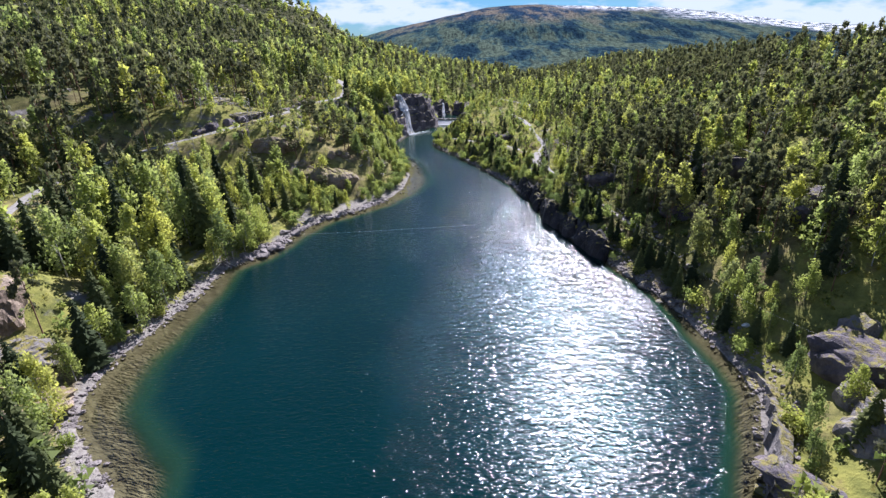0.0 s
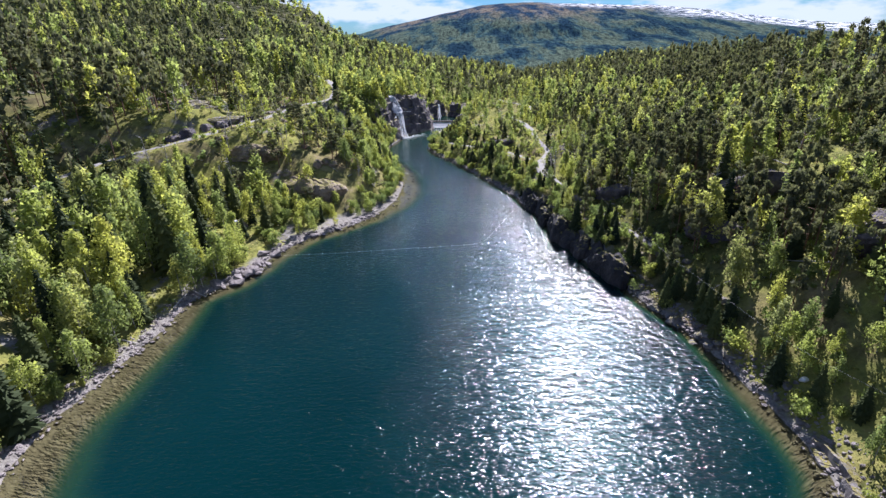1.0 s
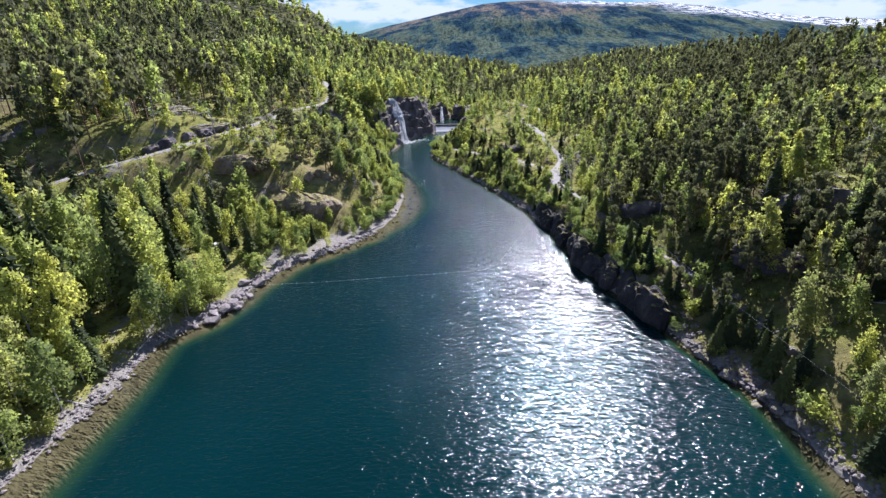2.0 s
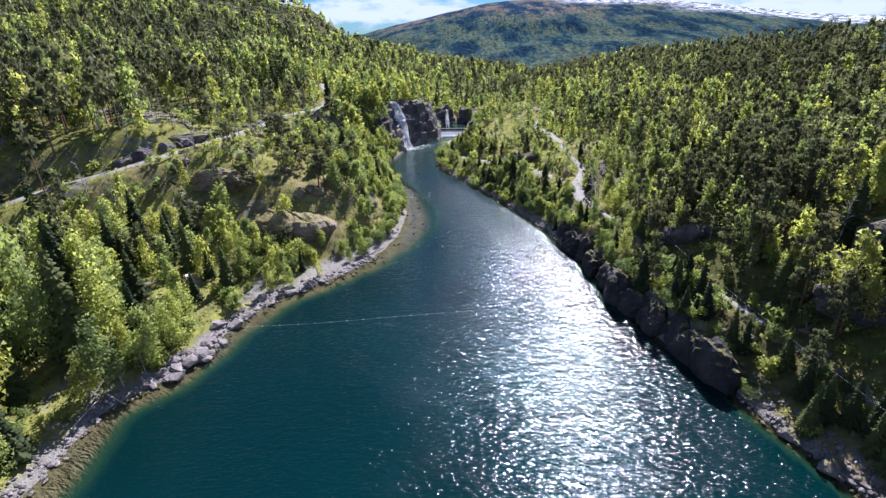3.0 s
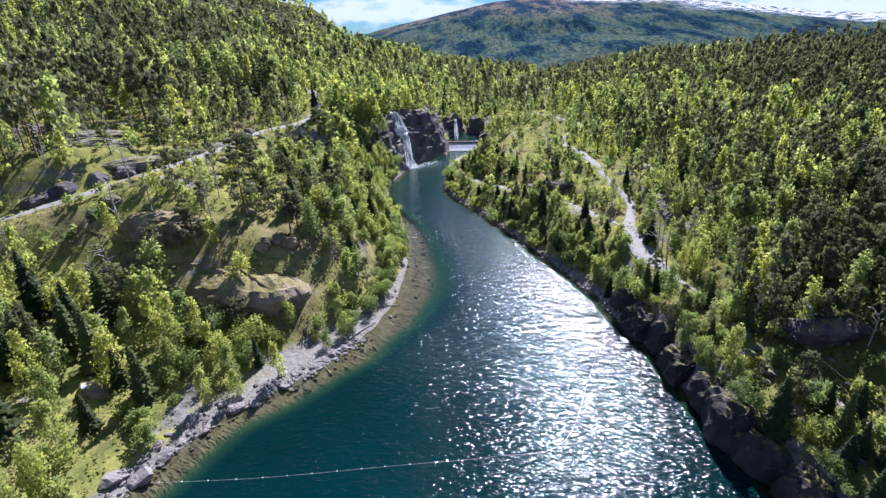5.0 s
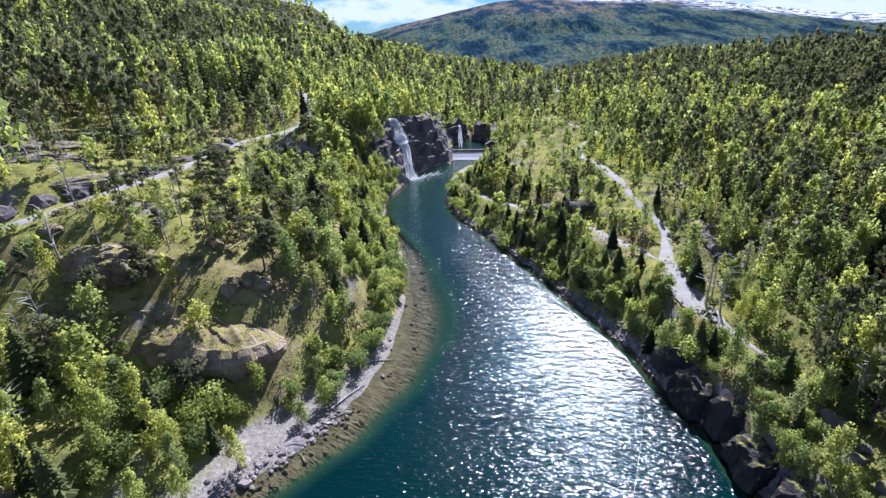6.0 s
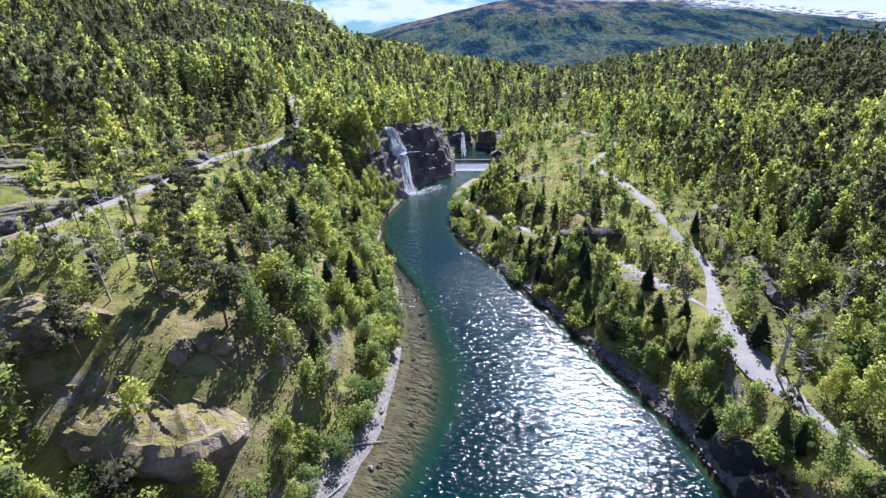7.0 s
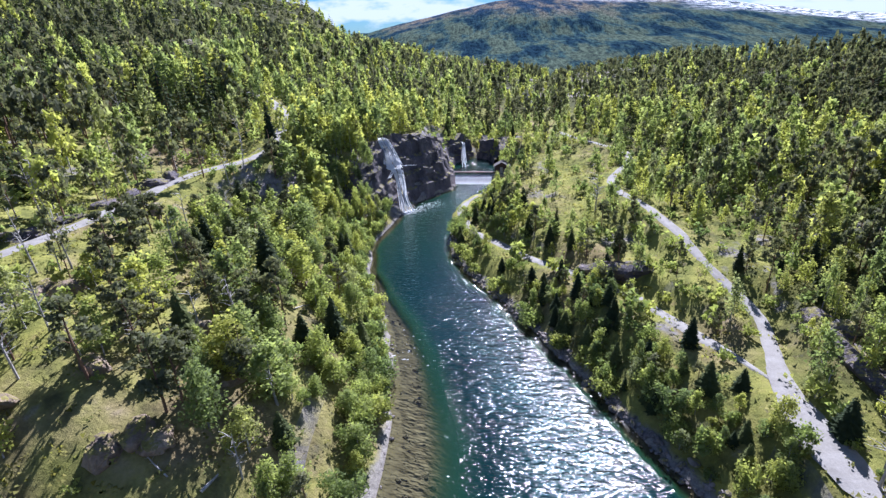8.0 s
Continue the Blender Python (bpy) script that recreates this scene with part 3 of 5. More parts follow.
# paths
for _name, (_c, _z, _w) in track_lines.items():
    _t = np.gradient(_c, axis=0)
    _n = np.stack([-_t[:, 1], _t[:, 0]], 1) / np.hypot(_t[:, 0], _t[:, 1])[:, None]
    _run = np.arange(len(_c)) * 1.5
    _taper = 0.25 + 0.75 * smooth(0, 9, _run) * smooth(0, 9, _run[::-1])
    _rows = []
    for _k, _u in enumerate(np.linspace(-0.5, 0.5, 7)):
        _edge = _taper * (1 + (0.45 * fbm(_c[:, 0] + 31 * np.sign(_u), _c[:, 1], 4, 3, 33) if abs(_u) > 0.3 else 0))
        _spread = 1 + (1.3 * np.exp(-(((_c[:, 1] - 142) / 9) ** 2)) if _name == "gravel_road" else 0.3 * smooth(203, 210, _c[:, 1]) if _name == "side_path" else 0)
        _p = _c + _n * (_u * _w * _edge * _spread)[:, None] if np.ndim(_edge * _spread) else _c + _n * _u * _w * _edge * _spread
        _rows.append(np.column_stack([_p, np.maximum(_z, height(_p[:, 0], _p[:, 1])) + 0.07 - 0.16 * (abs(_u) > 0.45)]))
    _v = np.stack(_rows, 1).reshape(-1, 3)
    track = new(_name, mesh_of(_name, _v, grid_faces(len(_c), 7), [GRAVEL], smooth=True))
    tagged(track, "pale grey gravel track worn through the woods", "path", kind="structure")

# the far mountain, with old snow along its crest
CREST = [(-60, 120), (-35, 105), (-18, 48), (-11, 40), (-8, 76), (-3, 118), (1.2, 158), (4, 168), (7.4, 165), (12.4, 146), (19.2, 126), (24.1, 92), (27, 66), (30, 40), (34, 16), (40, 0), (60, -10)]
ma = np.radians(np.linspace(-52, 52, 330))
mr = np.concatenate([np.linspace(900, 2200, 46), np.linspace(2225, 3000, 34), np.linspace(3050, 3600, 8)])
MA, MR = np.meshgrid(ma, mr, indexing="ij")
mxx, myy = MR * np.sin(MA), 50 + MR * np.cos(MA)
crest = np.interp(np.degrees(MA), *np.array(CREST, float).T)
ramp_r = np.interp(MR, [900, 1150, 1700, 2300, 2900, 3000, 3600], [0, 0.07, 0.36, 0.74, 0.99, 1.0, 0.8])
mz = -64 + (crest + 64) * ramp_r + (1 - np.abs(2 * ramp_r - 1)) * (1 - 0.6 * ramp_r) * (fbm(mxx, myy, 520, 5, 41) * 62) + fbm(mxx, myy, 90, 3, 44) * 4.5 * smooth(950, 1300, MR)
snowy = smooth(0.82, 0.95, ramp_r) * smooth(7, 12, np.degrees(MA)) + smooth(0.66, 0.84, ramp_r) * smooth(18, 24, np.degrees(MA))
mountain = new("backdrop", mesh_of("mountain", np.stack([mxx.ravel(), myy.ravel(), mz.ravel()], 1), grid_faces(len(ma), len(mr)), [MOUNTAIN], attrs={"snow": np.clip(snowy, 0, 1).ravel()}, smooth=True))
tagged(mountain, "broad wooded mountain with patches of old snow along its crest", "mountain", kind="structure")


# ---- trees ----
def tube(points, radii, sides=5):
    """A tapered tube along points."""
    points = np.asarray(points, float)
    v, f = [], []
    for i, (p, r) in enumerate(zip(points, radii)):
        a = points[min(i + 1, len(points) - 1)] - points[max(i - 1, 0)]
        a = a / np.linalg.norm(a)
        u = np.cross(a, (0.3, 1, 0.1))
        u /= np.linalg.norm(u)
        w = np.cross(a, u)
        for k in range(sides):
            t = 2 * math.pi * k / sides
            v.append(p + r * (math.cos(t) * u + math.sin(t) * w))
    for i in range(len(points) - 1):
        for k in range(sides):
            a, b = i * sides + k, i * sides + (k + 1) % sides
            f += [(a, b, b + sides), (a, b + sides, a + sides)]
    return np.array(v), np.array(f)


def vert_normals(v, f):
    q = np.zeros_like(v)
    w = np.cross(v[f[:, 1]] - v[f[:, 0]], v[f[:, 2]] - v[f[:, 0]])
    for k in range(3):
        np.add.at(q, f[:, k], w)
    return q / np.maximum(1e-9, np.linalg.norm(q, axis=1))[:, None]


def joined(pieces):
    v, f, n = [], [], 0
    for a, b in pieces:
        v.append(a)
        f.append(np.asarray(b) + n)
        n += len(a)
    return np.concatenate(v), np.concatenate(f)


def sprays(rng, centres, radii, n, size, flat=1.0, upright=0.0):
    """n small leafy triangles gathered in clumps."""
    which = rng.randint(0, len(centres), n)
    off = rng.normal(0, 0.5, (n, 3))
    off /= np.maximum(1, np.linalg.norm(off, axis=1))[:, None]
    c = centres[which] + off * radii[which][:, None] * (1, 1, flat)
    a = rng.normal(0, 1, (n, 3)) + np.array([0, 0, upright]) * np.sign(rng.rand(n, 1) - 0.25)
    a /= np.linalg.norm(a, axis=1)[:, None]
    b = np.cross(a, rng.normal(0, 1, (n, 3)))
    b /= np.linalg.norm(b, axis=1)[:, None]
    s = size * rng.uniform(0.6, 1.35, n)[:, None]
    v = np.stack([c + a * s * 0.62, c - a * s * 0.4 + b * s * 0.5, c - a * s * 0.4 - b * s * 0.5], 1).reshape(-1, 3)
    axis = np.stack([c[:, 0], c[:, 1], 0.25 * (c[:, 2] - 0.35)], 1)
    q = 1.0 * off + 2.2 * axis + rng.normal(0, 0.22, (n, 3)) + (0, 0, 0.12)
    q /= np.linalg.norm(q, axis=1)[:, None]
    t = v.reshape(-1, 3, 3)
    g = np.cross(t[:, 1] - t[:, 0], t[:, 2] - t[:, 0])
    g /= np.linalg.norm(g, axis=1)[:, None]
    back = (g * q).sum(1) < 0
    t[back] = t[back][:, ::-1]
    g[back] *= -1
    q = np.repeat(0.75 * q + g, 3, 0)
    q /= np.linalg.norm(q, axis=1)[:, None]
    return v, np.arange(3 * n).reshape(-1, 3), q


def birch(seed, n, size, limbs=5):
    """A birch 1 high: (crown, wood)."""
    rng = np.random.RandomState(seed)
    m = 17 + seed % 6
    z = rng.uniform(0.2, 0.95, m)
    wide = 0.21 * np.interp(z, [0.2, 0.4, 0.65, 0.95], [0.6, 1.0, 0.75, 0.12]) * rng.uniform(0.75, 1.3, m)
    t = rng.uniform(0, 2 * math.pi, m)
    c = np.stack([np.cos(t) * wide * 0.75, np.sin(t) * wide * 0.75, z], 1)
    c[0] = (0, 0, 0.95)
    r = 0.14 * rng.uniform(0.7, 1.3, m) * np.interp(z, [0.2, 0.6, 1], [1.1, 1.0, 0.55])
    crown = sprays(rng, c, r, n, size, 1.25, 0.8)
    bend = rng.normal(0, 0.02, 2)
    wood = [tube([(0, 0, -0.05), (bend[0], bend[1], 0.4), (0, 0, 0.92)], (0.016, 0.011, 0.003), 4)]
    for k in range(limbs):
        q = c[k + 1]
        wood.append(tube([(0, 0, q[2] * 0.7), q], (0.006, 0.002), 3))
    return crown, joined(wood)


def spruce(seed, tiers, arms):
    """A spruce 1 high with drooping boughs."""
    rng = np.random.RandomState(seed)
    v = []
    for k in range(tiers):
        z = 0.05 + 0.93 * (k / tiers) ** 0.92
        reach = 0.17 * (1 - z) ** 0.82 + 0.012
        count = max(4, int(arms * (1 - 0.55 * z)))
        t0 = rng.uniform(0, 6.28)
        for j in range(count):
            t = t0 + 2 * math.pi * (j + rng.uniform(-0.3, 0.3)) / count
            R = reach * rng.uniform(0.65, 1.25)
            w = 0.55 * R * rng.uniform(0.7, 1.2) + 0.012
            o = np.array([math.cos(t), math.sin(t), 0])
            s = np.array([-o[1], o[0], 0])
            zb = z + rng.uniform(-0.012, 0.012)
            mid = o * R * 0.55 + (0, 0, zb - 0.12 * R)
            tip = o * R + (0, 0, zb - rng.uniform(0.15, 0.5) * R)
            root = o * 0.01 + (0, 0, zb + 0.05 * R + 0.02)
            v += [root, mid + s * w * 0.5 - (0, 0, 0.22 * R), tip, root, tip, mid - s * w * 0.5 - (0, 0, 0.22 * R)]
    v = np.array(v + [(0.012, 0, 0.93), (-0.012, 0.01, 0.93), (0, 0, 1.02)])
    t = v.reshape(-1, 3, 3)
    g = np.cross(t[:, 1] - t[:, 0], t[:, 2] - t[:, 0])
    down = g[:, 2] < 0
    t[down] = t[down][:, ::-1]
    g[down] *= -1
    crown = v, np.arange(len(v)).reshape(-1, 3), np.repeat(g / np.linalg.norm(g, axis=1)[:, None], 3, 0)
    return crown, tube([(0, 0, -0.04), (0, 0, 0.5), (0, 0, 0.97)], (0.017, 0.01, 0.002), 4)


def pine(seed, n, size):
    """A Scots pine 1 high: bare lower stem, uneven tufted crown."""
    rng = np.random.RandomState(seed)
    m = 15
    z = np.sort(rng.uniform(0.36, 0.97, m))
    reach = np.interp(z, [0.36, 0.6, 0.97], [0.17, 0.2, 0.03]) * rng.uniform(0.5, 1.25, m)
    t = rng.uniform(0, 2 * math.pi, m)
    c = np.stack([np.cos(t) * reach, np.sin(t) * reach, z], 1)
    crown = sprays(rng, c, 0.075 * rng.uniform(0.6, 1.35, m), n, size, 0.6)
    wood = [tube([(0, 0, -0.05), (0.01, 0.012, 0.5), (0, 0, 0.97)], (0.017, 0.011, 0.003), 5)]
    for q in c[::2]:
        wood.append(tube([(0, 0, q[2] - 0.05), q], (0.006, 0.002), 3))
    return crown, joined(wood)


def shrub(seed, n, size):
    rng = np.random.RandomState(seed)
    m = 8
    t, q = rng.uniform(0, 6.28, m), rng.uniform(0.1, 0.5, m)
    c = np.stack([np.cos(t) * q, np.sin(t) * q, rng.uniform(0.25, 0.8, m)], 1)
    crown = sprays(rng, c, 0.27 * rng.uniform(0.7, 1.3, m), n, size)
    wood = joined([tube([(0, 0, -0.05), p * (0.6, 0.6, 0.5), p], (0.02, 0.014, 0.005), 3) for p in c[:5]])
    return crown, wood


def snag(seed):
    """A dead bare tree 1 high."""
    rng = np.random.RandomState(seed)
    wood = [tube([(0, 0, -0.04), (0.02, 0, 0.5), (0.0, 0.02, 1)], (0.02, 0.013, 0.003), 5)]
    for k in range(16):
        z, t, r = rng.uniform(0.25, 0.95), rng.uniform(0, 6.28), rng.uniform(0.12, 0.3)
        e = np.array([math.cos(t) * r, math.sin(t) * r, z + r * rng.uniform(0.1, 0.8)])
        wood.append(tube([(0, 0, z), e * (0.5, 0.5, 1) - (0, 0, 0.02), e], (0.007, 0.005, 0.0015), 3))
    return joined(wood)


KINDS = {
    "birch_tree": (BIRCH_LEAF, BIRCH_BARK, [birch(s, 1250, 0.04) for s in range(7)], [birch(20 + s, 540, 0.052, 2) for s in range(9)], [birch(40 + s, 60, 0.16, 0) for s in range(5)], [birch(70 + s, 220, 0.085, 1) for s in range(7)]),
    "spruce_tree": (SPRUCE_LEAF, PINE_BARK, [spruce(s, 24, 14) for s in range(5)], [spruce(20 + s, 15, 10) for s in range(6)], [spruce(40 + s, 6, 5) for s in range(4)], [spruce(70 + s, 12, 8) for s in range(5)]),
    "pine_tree": (PINE_LEAF, PINE_BARK, [pine(s, 800, 0.042) for s in range(6)], [pine(20 + s, 340, 0.06) for s in range(8)], [pine(40 + s, 56, 0.16) for s in range(4)], [pine(70 + s, 160, 0.09) for s in range(5)]),
    "willow_bush": (SHRUB_LEAF, BIRCH_BARK, [shrub(60 + s, 1700, 0.062) for s in range(3)], None, None),
    "shrub": (SHRUB_LEAF, BIRCH_BARK, [shrub(s, 620, 0.1) for s in range(5)], [shrub(20 + s, 64, 0.25) for s in range(6)], None),
}
LABELS = {
    "birch_tree": ("slender young birch in fresh yellow-green leaf", "tree"),
    "spruce_tree": ("dark green conical spruce with drooping boughs", "tree"),
    "pine_tree": ("olive-green Scots pine with a bare lower stem", "tree"),
    "willow_bush": ("big rounded willow bush in fresh leaf by the shore", "bush"),
    "shrub": ("low bright green leafy bush on the bank", "bush"),
}


def plant_things(kind, spots):
    """spots: rows of x, y, z, high, wide, turn. Each becomes a tree of its own."""
    leaf, wood_mat, full = KINDS[kind][:3]
    protos = []
    for k, (crown, wood) in enumerate(full):
        top = new(kind)
        part("trunk" if kind not in ("shrub", "willow_bush") else "stem", mesh_of("trunk", *wood, [wood_mat], smooth=True), top)
        part("crown", mesh_of("crown", crown[0], crown[1], [leaf], smooth=True, normals=crown[2]), top)
        protos.append(tagged(top, *LABELS[kind], group=kind.replace("_bush", " bushe").replace("_", " ") + "s by the lake"))
    for i, (x, y, z, hi, wd, rz) in enumerate(spots):
        proto = protos[i % len(protos)]
        m = Matrix.Translation((x, y, z)) @ Matrix.Rotation(rz, 4, "Z") @ Matrix.Diagonal((wd, wd, hi, 1))
        if i < len(protos):
            proto.matrix_basis = m
        else:
            copy_thing(proto, Matrix.Identity(4)).matrix_basis = m


def plant_stuff(name, kind, spots, level, label):
    """The trees too many to count, joined."""
    if not len(spots):
        return
    leaf, wood_mat = KINDS[kind][:2]
    protos = KINDS[kind][level]
    rng = np.random.RandomState(len(spots))
    V, F, M, T, N, n = [], [], [], [], [], 0
    spots = np.asarray(spots)
    for k, (crown, wood) in enumerate(protos):
        some = spots[k :: len(protos)]
        if not len(some):
            continue
        if level != 4:
            pv, pf = joined([crown[:2], wood])
            pn = np.concatenate([crown[2], vert_normals(*wood)])
            pm = np.r_[np.zeros(len(crown[1])), np.ones(len(wood[1]))]
        else:
            (pv, pf, pn), pm = crown, np.zeros(len(crown[1]))
        c, s = np.cos(some[:, 5])[:, None], np.sin(some[:, 5])[:, None]
        v = np.stack([(pv[:, 0] * c - pv[:, 1] * s) * some[:, 4:5] + some[:, 0:1], (pv[:, 0] * s + pv[:, 1] * c) * some[:, 4:5] + some[:, 1:2], pv[:, 2] * some[:, 3:4] + some[:, 2:3]], 2)
        V.append(v.reshape(-1, 3))
        N.append(np.stack([pn[:, 0] * c - pn[:, 1] * s, pn[:, 0] * s + pn[:, 1] * c, np.broadcast_to(pn[:, 2], (len(some), len(pn)))], 2).reshape(-1, 3))
        F.append((pf[None] + (n + np.arange(len(some)) * len(pv))[:, None, None]).reshape(-1, 3))
        M.append(np.tile(pm, len(some)))
        T.append(np.repeat(rng.rand(len(some)), len(pv)))
        n += len(some) * len(pv)
    ob = new(name, mesh_of(name, np.concatenate(V), np.concatenate(F), [leaf, wood_mat], np.concatenate(M), {"tone": np.concatenate(T)}, True, np.concatenate(N)))
    tagged(ob, label, "forest", kind="stuff")


def jitter(x0, x1, y0, y1, cell, seed):
    rng = np.random.RandomState(seed)
    x, y = np.meshgrid(np.arange(x0, x1, cell), np.arange(y0, y1, cell))
    x = x.ravel() + rng.uniform(-0.48, 0.48, x.size) * cell
    y = y.ravel() + rng.uniform(-0.48, 0.48, y.size) * cell
    return x, y, rng


def slope(x, y):
    return np.hypot(height(x + 1.0, y) - height(x - 1.0, y), height(x, y + 1.0) - height(x, y - 1.0)) / 2.0


def forest(x0, x1, y0, y1, cell, seed, keep=0.9):
    """Where trees of each kind stand: rows of x, y, z, high, wide, turn."""
    x, y, rng = jitter(x0, x1, y0, y1, cell, seed)
    s = shore(x, y)
    ok = (s > 1.6) & ~((x > -31) & (x < -11) & (y > 214) & (y < 264) & (s < 9))
    x, y, s = x[ok], y[ok], s[ok]
    td, _ = track_near(x, y)
    thin = fbm(x, y, 26, 3, 61)
    side = np.where((x < 0) & (y > 60), np.where(x > np.interp(y, [60, 108, 128, 155, 178, 203, 260], [-93, -103, -90, -67, -61, -51, -66]), (1 - smooth(np.where(y < 132, 10, 7), np.where(y < 132, 17, 12), td)) * (1 - smooth(192, 204, y)), 0), np.where(s < 14, np.where(y < 200, 0.95, 0.3), np.where(x < 20, 0.4, 0.6)) * (1 - smooth(1.4, 4.0, td)))
    open_wood = np.where((x < -48) & (x > -135) & (y > 130) & (y < 255), np.where(x < -60, 0.5, 0.62), np.where((x > 30) & (y > 130) & (y < 200), 0.95, 1.0))
    ok = (td > 0.9) & (rng.rand(x.size) < keep * open_wood * (1 - 0.8 * side) * (1 - clearing(x, y)) * np.clip(0.92 + np.where((x < -40) & (y > 128) & (y < 215), 0.95, 0.55) * thin, 0.12, 1.0)) & (slope(x, y) < 3.2)
    x, y, s, td2 = x[ok], y[ok], s[ok], td[ok]
    z = height(x, y) - 0.15
    left = x < np.interp(y, [60, 120, 160, 200, 250, 480, 800, 1500], [-4, -2, -6, -18, -8, 42, 92, 170])
    g = fbm(x, y, 34, 3, 71) + 0.7 * fbm(x, y, 95, 2, 77)
    p_birch = np.where(left, np.interp(y, [40, 110, 150, 200, 230], [0.5, 0.5, 0.5, 0.52, 0.5]), np.interp(y, [40, 110, 150, 230, 330], [0.3, 0.26, 0.4, 0.42, 0.34]))
    p_pine = np.where(left, np.interp(y, [40, 110, 140, 200, 240], [0.08, 0.14, 0.42, 0.27, 0.15]), np.interp(y, [40, 110, 150, 330], [0.3, 0.46, 0.42, 0.36]))
    p_birch = np.clip(p_birch + 1.15 * g, 0.06, 0.94)
    bank = s < 9
    p_birch = np.where(left & (x < -75), p_birch * 0.6, np.where(~left & (x > 38), p_birch * 0.75, p_birch))
    p_birch = np.where(left & (y > 103) & (s < 30), np.maximum(p_birch, 0.6), p_birch)
    green = left & (y > 120) & (y < 205) & (s < 34)
    fringe = ~left & (y > 132) & (y < 225) & (s < 15)
    p_birch = np.where(green, np.maximum(p_birch, np.where(s < 13, 0.84, 0.58)), np.where(fringe, 0.56, p_birch))
    p_pine = np.where(fringe, 0.3, p_pine)
    p_pine = np.where(bank, p_pine * 0.3, np.where(left & (x < -46) & (y > 128) & (y < 215), np.maximum(p_pine, 0.48), p_pine))
    p_birch = np.where(left & (x < -46) & (y > 128) & (y < 215), np.minimum(p_birch, 0.42), p_birch)
    p_birch = np.where(bank & left, np.maximum(p_birch, 0.72), p_birch)
    p_birch = np.where(left & (x < -60) & (x > -140) & (y > 130) & (y < 255), np.minimum(p_birch, 0.3), p_birch)
    p_birch = np.where(left & (y < 128) & (s < 42), np.maximum(p_birch, 0.58), p_birch)
    dale = (y > 285) & (np.abs(x - np.interp(y, [266, 330, 480, 800, 1500], [-6, 10, 42, 92, 170])) < np.where(y > 420, 120, 75))
    p_birch, p_pine = np.where(dale, p_birch * 0.4, p_birch), np.where(dale, 0.2, p_pine)
    meadow = ~left & (x < 31) & (y > 196) & (y < 262) & ~fringe
    p_birch = np.where(meadow, 0.92, p_birch)
    p_birch = np.where(~left & (x > 38) & (y > 55) & (y < 118), np.maximum(p_birch, 0.42), p_birch)
    u, hs = rng.rand(x.size), rng.rand(x.size)
    tall = np.where(left & (y < 103) & (x > -78), 1.55, np.where(left & (x < -78) & (y > 112), 1.45, 1.0)) * np.where(bank, 0.7, 1.0) * np.where(fringe, 0.8, 1.0) * np.where(green, 0.82, 1.0) * np.where(~left & (y > 132) & (td2 < 13) & (x < 40), 0.68, 1.0)
    out = {}
    for kind, take, lo, hi, w in (("birch_tree", u < p_birch, 4.6, 9.6, 0.84), ("pine_tree", (u >= p_birch) & (u < p_birch + (1 - p_birch) * p_pine / 0.55), 6.6, 12.5, 0.66), ("spruce_tree", (u >= p_birch + (1 - p_birch) * p_pine / 0.55), 5.0, 11.0, 1.2)):
        h = (lo + (hi - lo) * hs[take]) * tall[take]
        out[kind] = np.stack([x[take], y[take], z[take], h, h * w * rng.uniform(0.8, 1.2, h.size) * np.where((green | fringe)[take], 1.45, 1.0), rng.uniform(0, 6.28, h.size)], 1)
    return out


def nearest(rows, n):
    """Splits off the n rows that stand nearest to the lake."""
    s = shore(rows[:, 0], rows[:, 1]) + 0.12 * np.abs(rows[:, 1] - 120)
    order = np.argsort(s)
    return rows[order[:n]], rows[order[n:]]


near_woods = forest(-150, 122, 22, 300, 3.35, 101)
fringe_woods = forest(-14, 27, 130, 226, 1.8, 111)
bank_woods = forest(-48, -17, 122, 205, 4.4, 112)
steep_woods = forest(34, 80, 46, 98, 3.5, 113)
slope_woods = forest(26, 96, 112, 214, 3.6, 114)
shade_woods = forest(28, 66, 90, 172, 3.1, 116)
wall_woods = forest(-50, -29.5, 204, 236, 2.7, 115)
near_woods["birch_tree"] = np.concatenate([near_woods["birch_tree"], slope_woods["birch_tree"] * (1, 1, 1, 0.8, 0.8, 1), wall_woods["birch_tree"], wall_woods["spruce_tree"] * (1, 1, 1, 0.8, 0.9, 1)])
for _kind in near_woods:
    near_woods[_kind] = np.concatenate([near_woods[_kind], steep_woods[_kind]])
    if _kind != "birch_tree":
        _q = 0.62 if _kind == "spruce_tree" else 0.7
        near_woods[_kind] = np.concatenate([near_woods[_kind], shade_woods[_kind] * (1, 1, 1, 0.8, 0.9, 1), slope_woods[_kind] * (1, 1, 1, _q, _q, 1)])
for _kind in near_woods:
    _f, _b = fringe_woods[_kind], bank_woods[_kind]
    _f = _f[shore(_f[:, 0], _f[:, 1]) < 15] * (1, 1, 1, 0.85, 0.95, 1)
    near_woods[_kind] = np.concatenate([near_woods[_kind], _f, _b * (1, 1, 1, 0.8, 0.95, 1)])
for _kind, _label in (("birch_tree", "dense birch wood in fresh spring leaf"), ("spruce_tree", "dark spruces scattered through the wood"), ("pine_tree", "open pine wood on rocky ground")):
    _own, _rest = nearest(near_woods[_kind], 290)
    plant_things(_kind, _own)
    _d = np.hypot(_rest[:, 0], _rest[:, 1] - np.clip(_rest[:, 1], 0, 115))
    plant_stuff(_kind.replace("tree", "wood"), _kind, _rest[_d < 82], 3, _label)
    plant_stuff(_kind.replace("tree", "wood"), _kind, _rest[_d >= 82], 5, _label)

